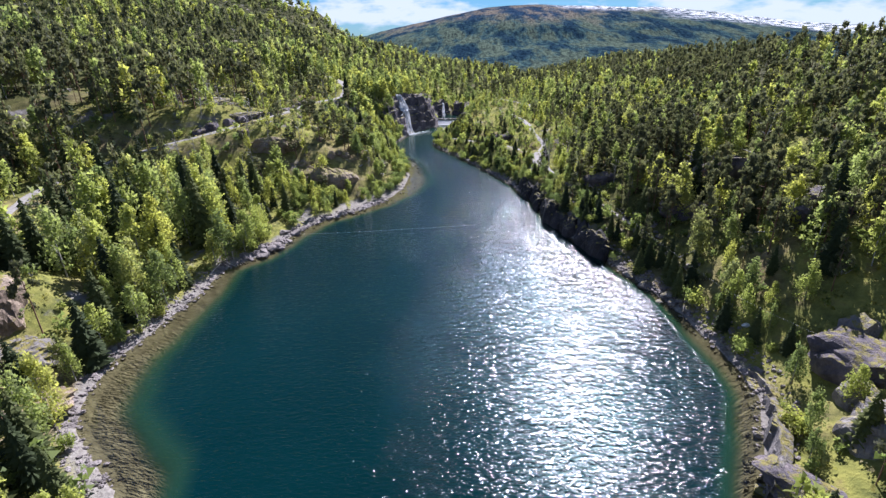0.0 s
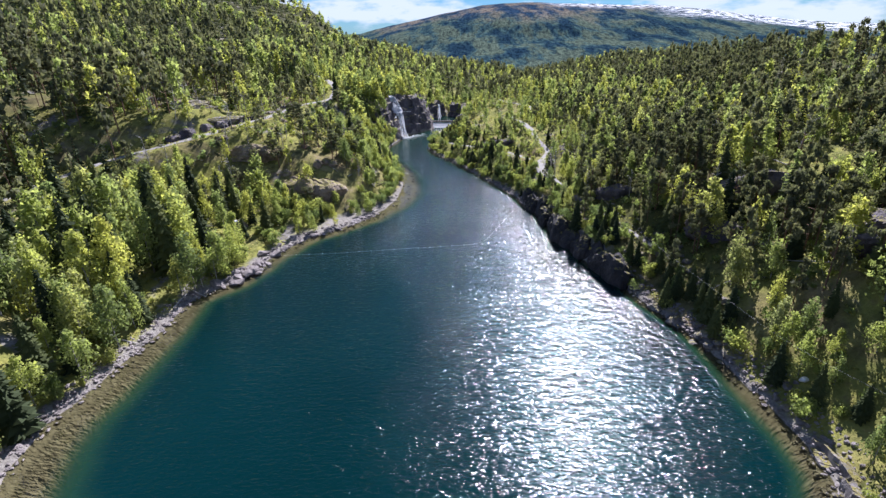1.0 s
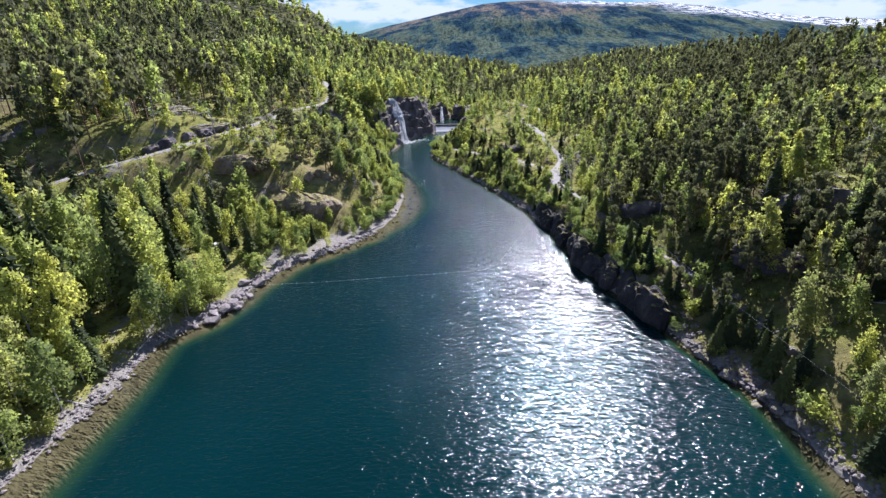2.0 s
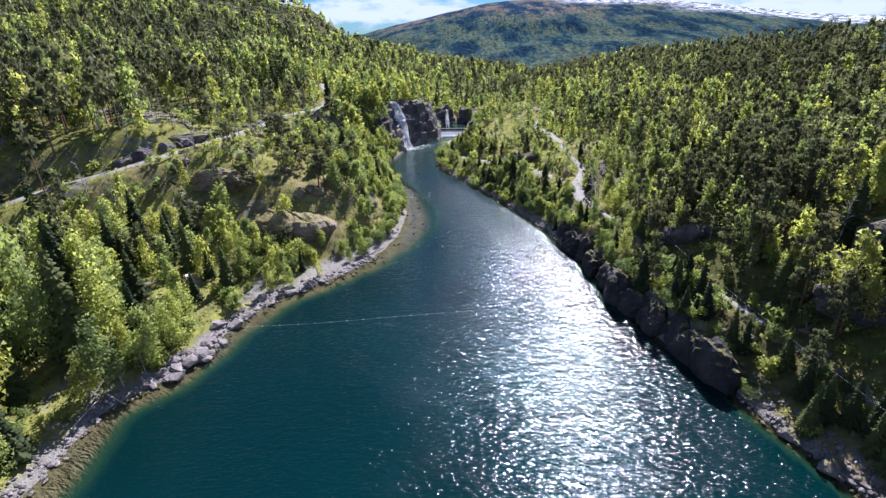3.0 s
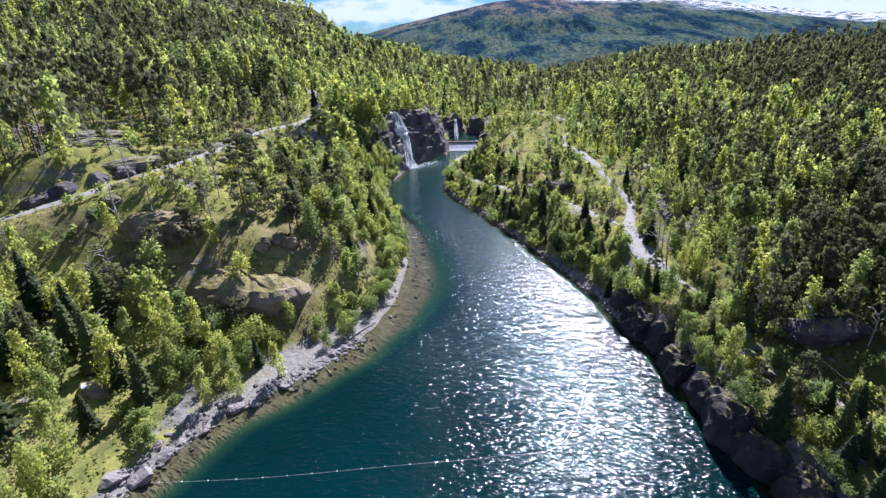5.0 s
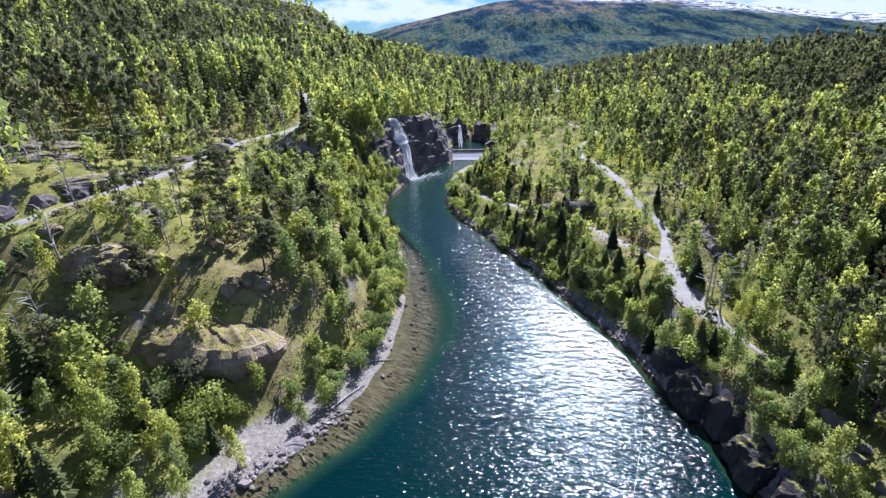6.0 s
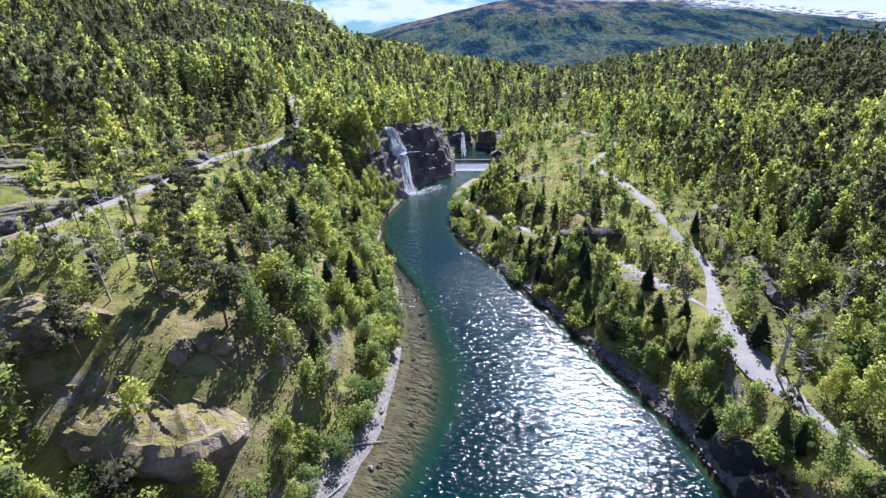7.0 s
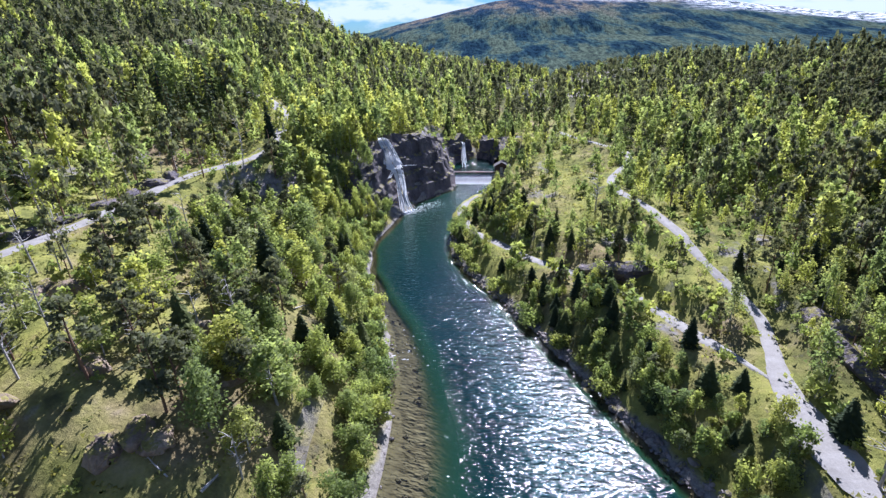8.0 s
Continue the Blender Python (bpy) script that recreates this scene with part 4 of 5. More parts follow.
far_rows = {k: [] for k in near_woods}
for _box in ((-330, -150, 110, 300, 5.6, 201), (122, 172, 60, 300, 5.0, 202), (-420, 175, 300, 560, 6.1, 203), (-560, 175, 560, 1000, 11.5, 204)):
    for _k, _v in forest(*_box, keep=0.97).items():
        far_rows[_k].append(_v * (1, 1, 1, 1.15, 1.8, 1) if _box[-1] == 204 else _v * (1, 1, 1, 1.15, 1.0, 1))
for _k, _v in far_rows.items():
    _v = np.concatenate(_v)
    _v = _v[_v[:, 0] > -1.05 * _v[:, 1] - 20]
    _n = (_v[:, 1] < 350) & (_v[:, 0] > -210)
    _name = "far_" + _k.replace("tree", "wood")
    plant_stuff(_name, _k, _v[_n], 5, "hillside woods, " + _k.replace("_tree", "") + " among other trees")
    plant_stuff(_name, _k, _v[~_n], 4, "distant hillside woods, " + _k.replace("_tree", "") + " among other trees")

# bushes on the banks and in the clearings
bx, by, rng = jitter(-110, 95, 24, 262, 3.1, 301)
_s = shore(bx, by)
_td, _ = track_near(bx, by)
_k = (_s > np.where((bx < 0) & (by > 106) & (by < 146), 3.6, 1.2)) & (_td > 0.6) & (rng.rand(bx.size) < np.where(_s < 12, 0.8, np.where(bx > 5, 0.72, 0.46)) * (1 - 0.85 * clearing(bx, by))) & (slope(bx, by) < 3.0) & ~((np.abs(bx + 22) < 11) & (np.abs(by - 232) < 20) & (_s < 9))
bx, by, _s = bx[_k], by[_k], _s[_k]
_h = rng.uniform(0.9, 2.9, bx.size) * np.where(_s < 10, 1.1, 0.9)
bushes = np.stack([bx, by, height(bx, by) - 0.1, _h, _h * rng.uniform(0.75, 1.2, bx.size), rng.uniform(0, 6.28, bx.size)], 1)
_edge = []
for _line, _y0, _y1, _n, _seed in (("L", 147, 218, 95, 71), ("R", 150, 214, 26, 72)):
    _c = spline(SHORE_L if _line == "L" else SHORE_R, 0.5)
    _c = _c[(_c[:, 1] > _y0) & (_c[:, 1] < _y1)]
    _i = rng.randint(0, len(_c), _n)
    _out = rng.uniform(0.5, 1.9, _n) * (-1 if _line == "L" else 1)
    _x, _y = _c[_i, 0] + _out, _c[_i, 1] + rng.uniform(-0.6, 0.6, _n)
    _h = rng.uniform(1.2, 2.8, _n)
    _edge.append(np.stack([_x, _y, np.maximum(height(_x, _y), 0.1) - 0.05, _h, _h * rng.uniform(0.9, 1.3, _n), rng.uniform(0, 6.28, _n)], 1))
bushes = np.concatenate([bushes] + _edge)
_own, _rest = nearest(bushes, 290)
plant_things("shrub", _own)
plant_stuff("shrubs", "shrub", _rest, 3, "low leafy bushes under the trees")


# ---- rocks ----
def ball(level):
    bm = bmesh.new()
    bmesh.ops.create_icosphere(bm, subdivisions=level, radius=1.0)
    v, f = np.array([p.co[:] for p in bm.verts]), np.array([[q.index for q in p.verts] for p in bm.faces])
    bm.free()
    return v, f


BALLS = {k: ball(k) for k in (1, 2, 3, 4, 5)}


def boulder(seed, level=2, cuts=11, flat=0.7):
    """A broken angular stone about 1 across, sitting at its base."""
    rng = np.random.RandomState(seed)
    v, f = BALLS[level]
    v = v * rng.uniform(0.8, 1.2, 3)
    for _ in range(cuts):
        n = rng.normal(0, 1, 3)
        n /= np.linalg.norm(n)
        over = np.maximum(0, v @ n - rng.uniform(0.5, 0.8))
        v = v - over[:, None] * n
    v = v + rng.normal(0, 0.012, v.shape)
    v = v * 0.55 * (1, 1, flat)
    return v - (0, 0, v[:, 2].min() * 0.55), f


def outcrop(name, cx, cy, rx, ry, high, seed, mat, label, turn=0.0, sink=0.8, z0=None):
    """A worn hump of bedrock with stepped faces."""
    rng = np.random.RandomState(seed)
    v, f = BALLS[5 if rx * ry > 28 and cy < 200 else 3 if rx * ry < 7 else 4]
    v = v * (1, 1, 1)
    v = np.sign(v) * np.abs(v) ** 0.8
    for _ in range(14):
        n = rng.normal(0, 1, 3) * (1, 1, 0.7)
        n /= np.linalg.norm(n)
        over = np.maximum(0, v @ n - rng.uniform(0.78, 1.0))
        v = v - over[:, None] * n * 0.9
    k = fbm(v[:, 0] * 3 + seed, v[:, 1] * 3 + v[:, 2] * 2, 1.0, 5, seed % 9) * 0.24 + fbm(v[:, 0] * 9 + seed, v[:, 1] * 9 + v[:, 2] * 7, 1.0, 4, seed % 5) * 0.11
    led = np.round(v[:, 2] * 5 + 0.7 * fbm(v[:, 0] * 2, v[:, 1] * 2, 1.0, 2, seed % 7)) / 5
    v = v * (1 + k[:, None]) * np.stack([1 + 0.05 * (led - v[:, 2]), 1 + 0.05 * (led - v[:, 2]), np.ones(len(v))], 1)
    w = 0.12 if high > 1.3 else 0.04
    v[:, 2] = (1 - w) * v[:, 2] + w * led
    c, s = math.cos(turn), math.sin(turn)
    p = np.stack([v[:, 0] * rx, v[:, 1] * ry], 1) @ np.array([[c, s], [-s, c]])
    z0 = float(height(np.array([cx]), np.array([cy]))[0]) if z0 is None else z0
    ob = new(name, mesh_of(name, np.column_stack([p[:, 0] + cx, p[:, 1] + cy, v[:, 2] * high + z0 - sink * high * 0.3]), f, [mat], smooth=False))
    return tagged(ob, label, "rock")


OUTCROPS = [
    (-55, 138, 8, 4.0, 4.0, 8, KNOLL, "rounded brown rock showing through moss", -0.2),
    (-72, 158, 7, 3.2, 2.2, 11, ROCK, "flat grey rock slab on the hillside", 0.5),
    (-82, 161, 8, 3.6, 2.6, 12, ROCK, "flat grey rock slab on the hillside", 0.5),
    (-90, 171, 9, 4, 2.6, 13, ROCK, "flat grey rock slab on the hillside", 0.4),
    (-65.5, 52, 3.4, 5, 8.0, 14, KNOLL, "steep pale rock face over the bank", 0.3),
    (-60, 47, 6, 4, 3.0, 15, ROCK, "broken rock step above the shore", 0.2),
    (-52, 36, 6, 5, 2.6, 34, KNOLL, "low rock shelf by the water", 0.5),
    (51, 178, 4, 6, 3.6, 18, ROCK, "grey rock rib on the wooded slope", 0.1),
    (45, 151, 5, 4, 3.0, 19, ROCK, "mossy rock hump in the wood", 0.6),
    (56, 140, 5, 4, 3.2, 31, ROCK, "mossy rock hump in the wood", 0.2),
    (70, 131, 5, 4, 3.0, 20, ROCK, "grey rock hump on the hillside", 0.6),
    (47, 88, 7, 4, 4.6, 32, CLIFF, "dark shaded rock wall on the slope", -0.7),
    # darker cliff rock on this face stands in for the shade there
    (48.5, 42, 4.4, 6.0, 5.0, 23, CLIFF, "broken grey rock face above the bank", 0.3),
    (50, 46, 2.6, 2.2, 4.6, 33, ROCK, "broken grey rock face above the bank", 0.9),
    (47.5, 42, 1.9, 2.6, 3.8, 36, ROCK, "broken grey rock face above the bank", 0.2),
    (45, 37, 2.4, 2.2, 4.2, 37, ROCK, "broken grey rock face above the bank", 1.2),
    (49, 38, 2.2, 2.8, 4.4, 38, ROCK, "broken grey rock face above the bank", 0.5),
    (43.5, 30, 4.0, 5.0, 5.0, 39, ROCK, "broken grey rock face above the bank", 0.1),
    (46, 30, 2.6, 2.0, 4.4, 40, ROCK, "broken grey rock face above the bank", 0.7),
    (35, 26, 3.0, 6, 1.9, 24, CLIFF, "dark wet rock at the water's edge", 0.5),
    (60, 68, 8, 6, 6.5, 25, CLIFF, "steep dark rock face among spruces", -0.3),
    (-180, 325, 22, 10, 11, 26, ROCK, "long grey cliff band high on the hillside", 0.3),
    (-150, 335, 20, 9, 10, 27, ROCK, "long grey cliff band high on the hillside", 0.1),
    (-178, 402, 26, 10, 12, 28, ROCK, "long grey cliff band high on the hillside", -0.2),
    (-215, 250, 16, 9, 10, 29, ROCK, "grey cliff high on the hillside", 0.4),
    (-112, 205, 10, 4, 4, 30, ROCK, "bare rock slab among pines", 0.3),
    (-42, 240, 9, 5, 5, 35, CLIFF, "dark cliff beside the waterfall", 0.7),
]
_r = np.random.RandomState(44)
for _k in range(46):
    _x, _y = (_r.uniform(-66, -30), _r.uniform(133, 182)) if _k < 24 else (_r.uniform(32, 82), _r.uniform(92, 205))
    if float(track_near(np.array([_x]), np.array([_y]))[0][0]) > 2.5:
        OUTCROPS.append((_x, _y, _r.uniform(1.0, 2.6), _r.uniform(0.9, 2.2), _r.uniform(1.2, 2.6), 400 + _k, KNOLL if _k < 24 else ROCK, "small bare rock showing through the moss", _r.uniform(0, 3)))
for _o in OUTCROPS:
    outcrop("rock_outcrop", *_o[:4], _o[4] * 0.62, _o[5], _o[6], _o[7], _o[8])


def knoll(line, tops, back, dome, seed, label, mat=KNOLL, foot=0.3):
    """A knoll of bedrock: a steep, slightly overhung face along a line, and a mossy dome that runs back from it."""
    c = spline(line, 0.3)
    far = np.r_[0, np.cumsum(np.hypot(*np.diff(c, axis=0).T))]
    u = np.linspace(0, 1, len(c))
    top = np.interp(u, np.linspace(0, 1, len(tops)), tops) + 1.0 * fbm(far, far * 0, 3.4, 3, seed)
    t = np.gradient(c, axis=0)
    out = np.stack([t[:, 1], -t[:, 0]], 1) / np.hypot(t[:, 0], t[:, 1])[:, None]
    heart = c.mean(0) - out.mean(0) / np.linalg.norm(out.mean(0)) * 0.55 * back
    rows = []
    for z in np.linspace(-0.8, 1.0, 22):
        high = foot + np.maximum(z, -0.3) * (top - foot)
        bulge = 0.9 * np.exp(-(((z - 0.72) / 0.3) ** 2)) - 0.9 * max(0, z - 0.86) * 5
        crack = 0.7 * (vnoise(np.floor(far / 1.7 + 0.4 * np.sin(3 * z + seed)), np.full(len(far), np.floor(z * 4)), seed) - 0.5)
        push = bulge + crack + 0.3 * fbm(far, high * 1.4, 1.3, 3, seed + 2)
        rows.append(np.column_stack([c + out * push[:, None], high]))
    for k in np.linspace(0.04, 1.0, 30):
        p = c - out * 0.4 + (heart + (c - c.mean(0)) * 0.3 - c) * k
        rise = dome * np.sin(min(1.0, k * 1.1) * math.pi * 0.62) - 1.2 * k**6
        ledge = 0.55 * (np.floor((p[:, 1] + 0.35 * p[:, 0] + 1.5 * fbm(p[:, 0], p[:, 1], 4, 2, seed)) / 1.9) % 2 - 0.5)
        z = top * (1 - 0.15 * k) + rise + 0.4 * fbm(p[:, 0], p[:, 1], 2.6, 4, seed + 5) + ledge * min(1, 4 * k) * 0.6
        rows.append(np.column_stack([p, z]))
    top_ob = tagged(new("rock_knoll"), label, "rock")
    for name, some in (("rock_face", rows[:23]), ("rock_top", rows[22:])):
        v = np.stack(some, 1).reshape(-1, 3)
        part(name, mesh_of(name, v, grid_faces(len(c), len(some)), [mat], smooth=False), top_ob, "steep shaded rock face" if name == "rock_face" else "weathered top with yellow moss")
    return top_ob


for _k, (_x, _y) in enumerate(spline([(-79.5, 143.5), (-71, 155), (-66.5, 166), (-64.5, 178), (-62, 192)], 4.3)):
    outcrop("rock_outcrop", _x, _y, 2.0 + 0.5 * math.sin(3 * _k), 2.6 + 0.7 * math.cos(5 * _k), 1.5 + 0.4 * math.sin(7 * _k), 300 + _k, CLIFF, "dark blasted rock beside the gravel path", 0.5 * math.sin(2 * _k))
knoll([(-49, 130.2), (-46, 127.6), (-42, 126.2), (-37, 125.4), (-32.6, 126.0), (-30.2, 128.4), (-29.4, 132), (-30.4, 136)], [6.4, 7.0, 7.2, 7.3, 7.0, 6.4, 5.6, 4.8], 8.5, 1.6, 3, "broad bare knoll of weathered rock with yellow moss")
knoll([(-60, 137.5), (-55, 133.8), (-50, 131.8), (-45.5, 131.6), (-42, 132.6), (-40.2, 135.6)], [8.0, 9.2, 9.6, 9.4, 9.0, 8.0], 7.0, 1.5, 6, "low mossy rock shelf behind the knoll")
knoll([(8.6, 177.5), (11.2, 175.6), (14.5, 174.4), (18, 174.4), (20.5, 176)], [6.2, 7.6, 8.2, 7.8, 6.6], 3.6, 0.1, 16, "dark rock bluff above the side path", CLIFF, 4.0)
knoll([(34.2, 165), (32.0, 160), (31.2, 154), (31.4, 148), (32.8, 143.5)], [7.2, 8.6, 9.0, 8.4, 7.2], 3.6, 0.3, 17, "dark rock face beside the gravel road", CLIFF, 5.2)
knoll([(30.6, 116), (32.6, 113), (35.4, 111.4), (38.4, 111.8), (40, 114)], [7.4, 9.2, 10.2, 9.4, 7.6], 4.0, 0.5, 21, "dark rock step above the shore cliff", CLIFF, 5.0)
knoll([(50, 98), (54, 95.4), (59, 94.6), (64, 96)], [14, 16.4, 16.8, 15.4], 6.0, 1.0, 25, "rock step with yellow moss above a dark face", CLIFF, 9.0)


def rock_wall(name, line, tops, lean, seed, label, mat=CLIFF, cap=5.0, block=2.6, tier=2.2):
    """A blocky cliff along a line, leaning back as it rises, with ledges and a top that runs back into the ground."""
    c = spline(line, 0.45)
    far = np.r_[0, np.cumsum(np.hypot(*np.diff(c, axis=0).T))]
    top = np.interp(np.linspace(0, 1, len(c)), np.linspace(0, 1, len(tops)), tops)
    top = top * (1 + 0.28 * fbm(far, far * 0, 5.0, 3, seed + 4))
    t = np.gradient(c, axis=0)
    out = np.stack([t[:, 1], -t[:, 0]], 1) / np.hypot(t[:, 0], t[:, 1])[:, None]
    nv = 30
    rows = []
    for j in range(nv + 6):
        u = min(j / nv, 1.0)
        z = -0.6 + u * (top + 0.6)
        zz = z * 0.7 + 0.6 * fbm(far, z, 3.0, 2, seed)
        blocks = 1.5 * vnoise(np.floor(far / block + 0.3 * np.sin(z * 0.7 + seed)) * 1.0, np.floor(zz / tier) * 1.0, seed) - 0.6
        push = blocks * 0.9 + fbm(far, z * 0.7, 1.4, 3, seed + 2) * 0.22 - lean * (0.45 * z + 0.55 * (z if tier > 4 else np.floor(zz / 2.6) * 2.6 / 0.7))
        if j > nv:
            push = push - cap * ((j - nv) / 5) ** 1.3
            z = top + 0.25 * fbm(far, j * 1.1, 2.0, 2, seed) - 0.5 * (j - nv) / 5
        rows.append(np.column_stack([c + out * push[:, None], z]))
    v = np.stack(rows, 1).reshape(-1, 3)
    ob = new(name, mesh_of(name, v, grid_faces(len(c), nv + 6), [mat], smooth=False))
    return tagged(ob, label, "cliff")


rock_wall("cliff", [(-34, 205), (-30, 211), (-27.6, 217), (-25.9, 221.5), (-22.7, 228.4), (-18, 235.5), (-14.3, 240.6), (-13.3, 248), (-14, 256), (-12.6, 263), (-7, 268.5)], [5, 9, 13, 16, 17, 15.5, 14, 12, 10, 9.5, 9], 0.42, 3, "dark jointed cliff that the waterfall drops over", block=3.4, tier=3.6)
rock_wall("cliff", [(-7, 268.5), (-3.0, 265.6), (-1.2, 260)], [9, 8, 5], 0.5, 8, "dark rock wall of the gorge above the weir")
# crags on the lake side, their shade darkened into the rock colour
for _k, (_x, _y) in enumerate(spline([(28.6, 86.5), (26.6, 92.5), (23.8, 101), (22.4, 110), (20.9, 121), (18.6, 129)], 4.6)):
    outcrop("shore_crag", _x + 0.5 * math.sin(7 * _k), _y, 2.2 + 0.6 * math.sin(3 * _k), 3.4 + 0.7 * math.cos(5 * _k), 4.3 + 0.9 * math.sin(4 * _k + 1), 200 + _k, SHADED_WET_ROCK, "dark crag undercut at the water's edge", 0.25 + 0.3 * math.sin(2 * _k), z0=0.9)
rock_wall("shore_cliff", [(31.2, 27.5), (34.8, 34), (38.3, 41), (39, 47)][::-1], [0.8, 1.8, 3.0, 2.6], 0.3, 17, "grey rock edge dropping into the water", ROCK, 1.2)


def along(line, y0, y1, n, seed, off0, off1):
    """n places near the shore between two distances from it."""
    rng = np.random.RandomState(seed)
    c = spline(line, 0.5)
    c = c[(c[:, 1] > y0) & (c[:, 1] < y1)]
    t = np.gradient(c, axis=0)
    side = np.stack([-t[:, 1], t[:, 0]], 1) / np.hypot(t[:, 0], t[:, 1])[:, None]
    i = rng.randint(0, len(c), n)
    p = c[i] + side[i] * rng.uniform(off0, off1, n)[:, None]
    return p, rng


BOULDER_MESH = [mesh_of("boulder", *boulder(s, 2, 14, 0.4 + 0.06 * (s % 4)), [STONE]) for s in range(8)]
DARK_MESH = [mesh_of("boulder", *boulder(40 + s, 2, 11, 0.75), [ROCK]) for s in range(6)]
for (_line, _y0, _y1, _n, _seed, _o0, _o1, _lo, _hi, _set, _lab) in (
    (SHORE_L, 84, 104, 46, 1, -0.6, 2.6, 1.5, 4.6, BOULDER_MESH, "pale angular slab tumbled on the lake shore"),
    (SHORE_L, 104, 122, 30, 2, -0.4, 2.4, 0.9, 3.0, BOULDER_MESH, "pale flat stone on the lake shore"),
    (SHORE_L, 30, 84, 44, 3, -0.5, 2.0, 0.5, 1.7, BOULDER_MESH, "pale angular stone on the lake shore"),
    (SHORE_R, 60, 86, 46, 4, -1.2, 2.8, 0.9, 2.8, DARK_MESH, "grey boulder fallen at the water's edge"),
    (SHORE_R, 30, 60, 30, 5, -0.6, 3.0, 0.6, 1.6, DARK_MESH, "grey boulder on the stony shore"),
    (SHORE_R, 66, 120, 64, 7, 4.0, 13.0, 0.8, 2.8, DARK_MESH, "dark fallen rock on the shaded slope"),
    (SHORE_R, 136, 216, 90, 6, -0.6, 1.8, 0.6, 1.9, DARK_MESH, "grey boulder at the foot of the bank"),
):
    _p, _r = along(_line, _y0, _y1, _n, _seed, _o0, _o1)
    _zz = height(_p[:, 0], _p[:, 1])
    for _i in range(_n):
        _s = _lo + (_hi - _lo) * _r.rand() ** 2.2
        ob = new("shore_boulder", _set[_r.randint(len(_set))])
        ob.matrix_basis = Matrix.Translation((_p[_i, 0], _p[_i, 1], max(_zz[_i], -0.5) - 0.08 * _s)) @ Euler((_r.uniform(-0.3, 0.3), _r.uniform(-0.3, 0.3), _r.uniform(0, 6.28))).to_matrix().to_4x4() @ Matrix.Diagonal((_s, _s * _r.uniform(0.6, 1.0), _s * 0.8, 1))
        tagged(ob, _lab, "boulder", "boulders along the shore")
big_rock = new("shore_boulder", mesh_of("big_boulder", *boulder(77, 3, 14, 0.8), [ROCK]))
big_rock.matrix_basis = pose(37.5, 69.5, -0.3, 4, -6, 40) @ Matrix.Diagonal((4.2, 3.4, 3.0, 1))
tagged(big_rock, "large grey boulder standing at the water's edge", "boulder")

# small stones of the shore, past counting
small = [boulder(90 + s, 1, 7, 0.55) for s in range(5)]
V, F, n = [], [], 0
for (_line, _y0, _y1, _n, _seed, _o0, _o1) in ((SHORE_L, 28, 125, 1700, 51, -1.0, 2.4), (SHORE_L, 110, 175, 260, 52, -5.5, 0.8), (SHORE_R, 28, 88, 1500, 53, -1.4, 3.2), (SHORE_R, 120, 216, 1300, 54, -0.6, 1.6)):
    _p, _r = along(_line, _y0, _y1, _n, _seed, _o0, _o1)
    _zz = height(_p[:, 0], _p[:, 1])
    for _i in range(_n):
        _v, _f = small[_i % 5]
        _s, _t = 0.22 + 0.75 * _r.rand() ** 3, _r.uniform(0, 6.28)
        _c, _q = math.cos(_t) * _s, math.sin(_t) * _s
        V.append(np.stack([_v[:, 0] * _c - _v[:, 1] * _q * 0.7 + _p[_i, 0], _v[:, 0] * _q + _v[:, 1] * _c * 0.7 + _p[_i, 1], _v[:, 2] * _s + _zz[_i] - 0.04], 1))
        F.append(_f + n)
        n += len(_v)
stones = new("shore_stones", mesh_of("shore_stones", np.concatenate(V), np.concatenate(F), [STONE]))
tagged(stones, "loose pale stones and shingle along the waterline", "stones", kind="stuff")


# ---- waterfalls, weir and hut ----
def fall(name, line, widths, seed, label, strands=9):
    """Falling water: a sheet of strands over the rock."""
    rng = np.random.RandomState(seed)
    p = spline(line, 0.4)
    w = np.interp(np.linspace(0, 1, len(p)), np.linspace(0, 1, len(widths)), widths)
    t = np.gradient(p, axis=0)
    side = np.stack([t[:, 1] * 0 + 1.0, t[:, 0] * 0 + 0.55], 1)
    side = np.column_stack([side / np.hypot(1, 0.55), np.zeros(len(p))])
    pieces = []
    for k in range(strands):
        a = (k + 0.5) / strands - 0.5
        lo, hi = (0, len(p)) if k % 3 == 0 else (rng.randint(0, max(1, len(p) // 3)), len(p) - rng.randint(0, max(1, len(p) // 3)))
        seg = np.arange(lo, hi)
        drift = a * w[seg] * (1 + 0.25 * fbm(seg * 0.2, seg * 0, 2.0, 2, seed + 5)) + 0.4 * fbm(seg * 0.3, seg * 0 + k * 5.0, 2.0, 2, seed)
        half = (w[seg] / strands) * (0.5 + 0.6 * rng.rand()) * (1 + 0.5 * fbm(seg * 0.4, seg * 0 + k * 7.0, 1.5, 2, seed + 3))
        out = 0.35 * fbm(seg * 0.5, seg * 0 + k * 3.0, 1.0, 2, seed + 1) - 0.3 * a * a
        mid = p[seg] + side[seg] * drift[:, None] + np.array([0.9, -0.45, 0])[None] * (1.3 + out)[:, None]
        cols = [mid - side[seg] * half[:, None], mid + np.array([0.12, -0.25, 0]), mid + side[seg] * half[:, None]]
        v = np.stack(cols, 1).reshape(-1, 3)
        pieces.append((v, grid_faces(len(seg), 3)))
    v, f = joined(pieces)
    return tagged(new(name, mesh_of(name, v, f, [FOAM], smooth=True)), label, "waterfall", kind="structure")


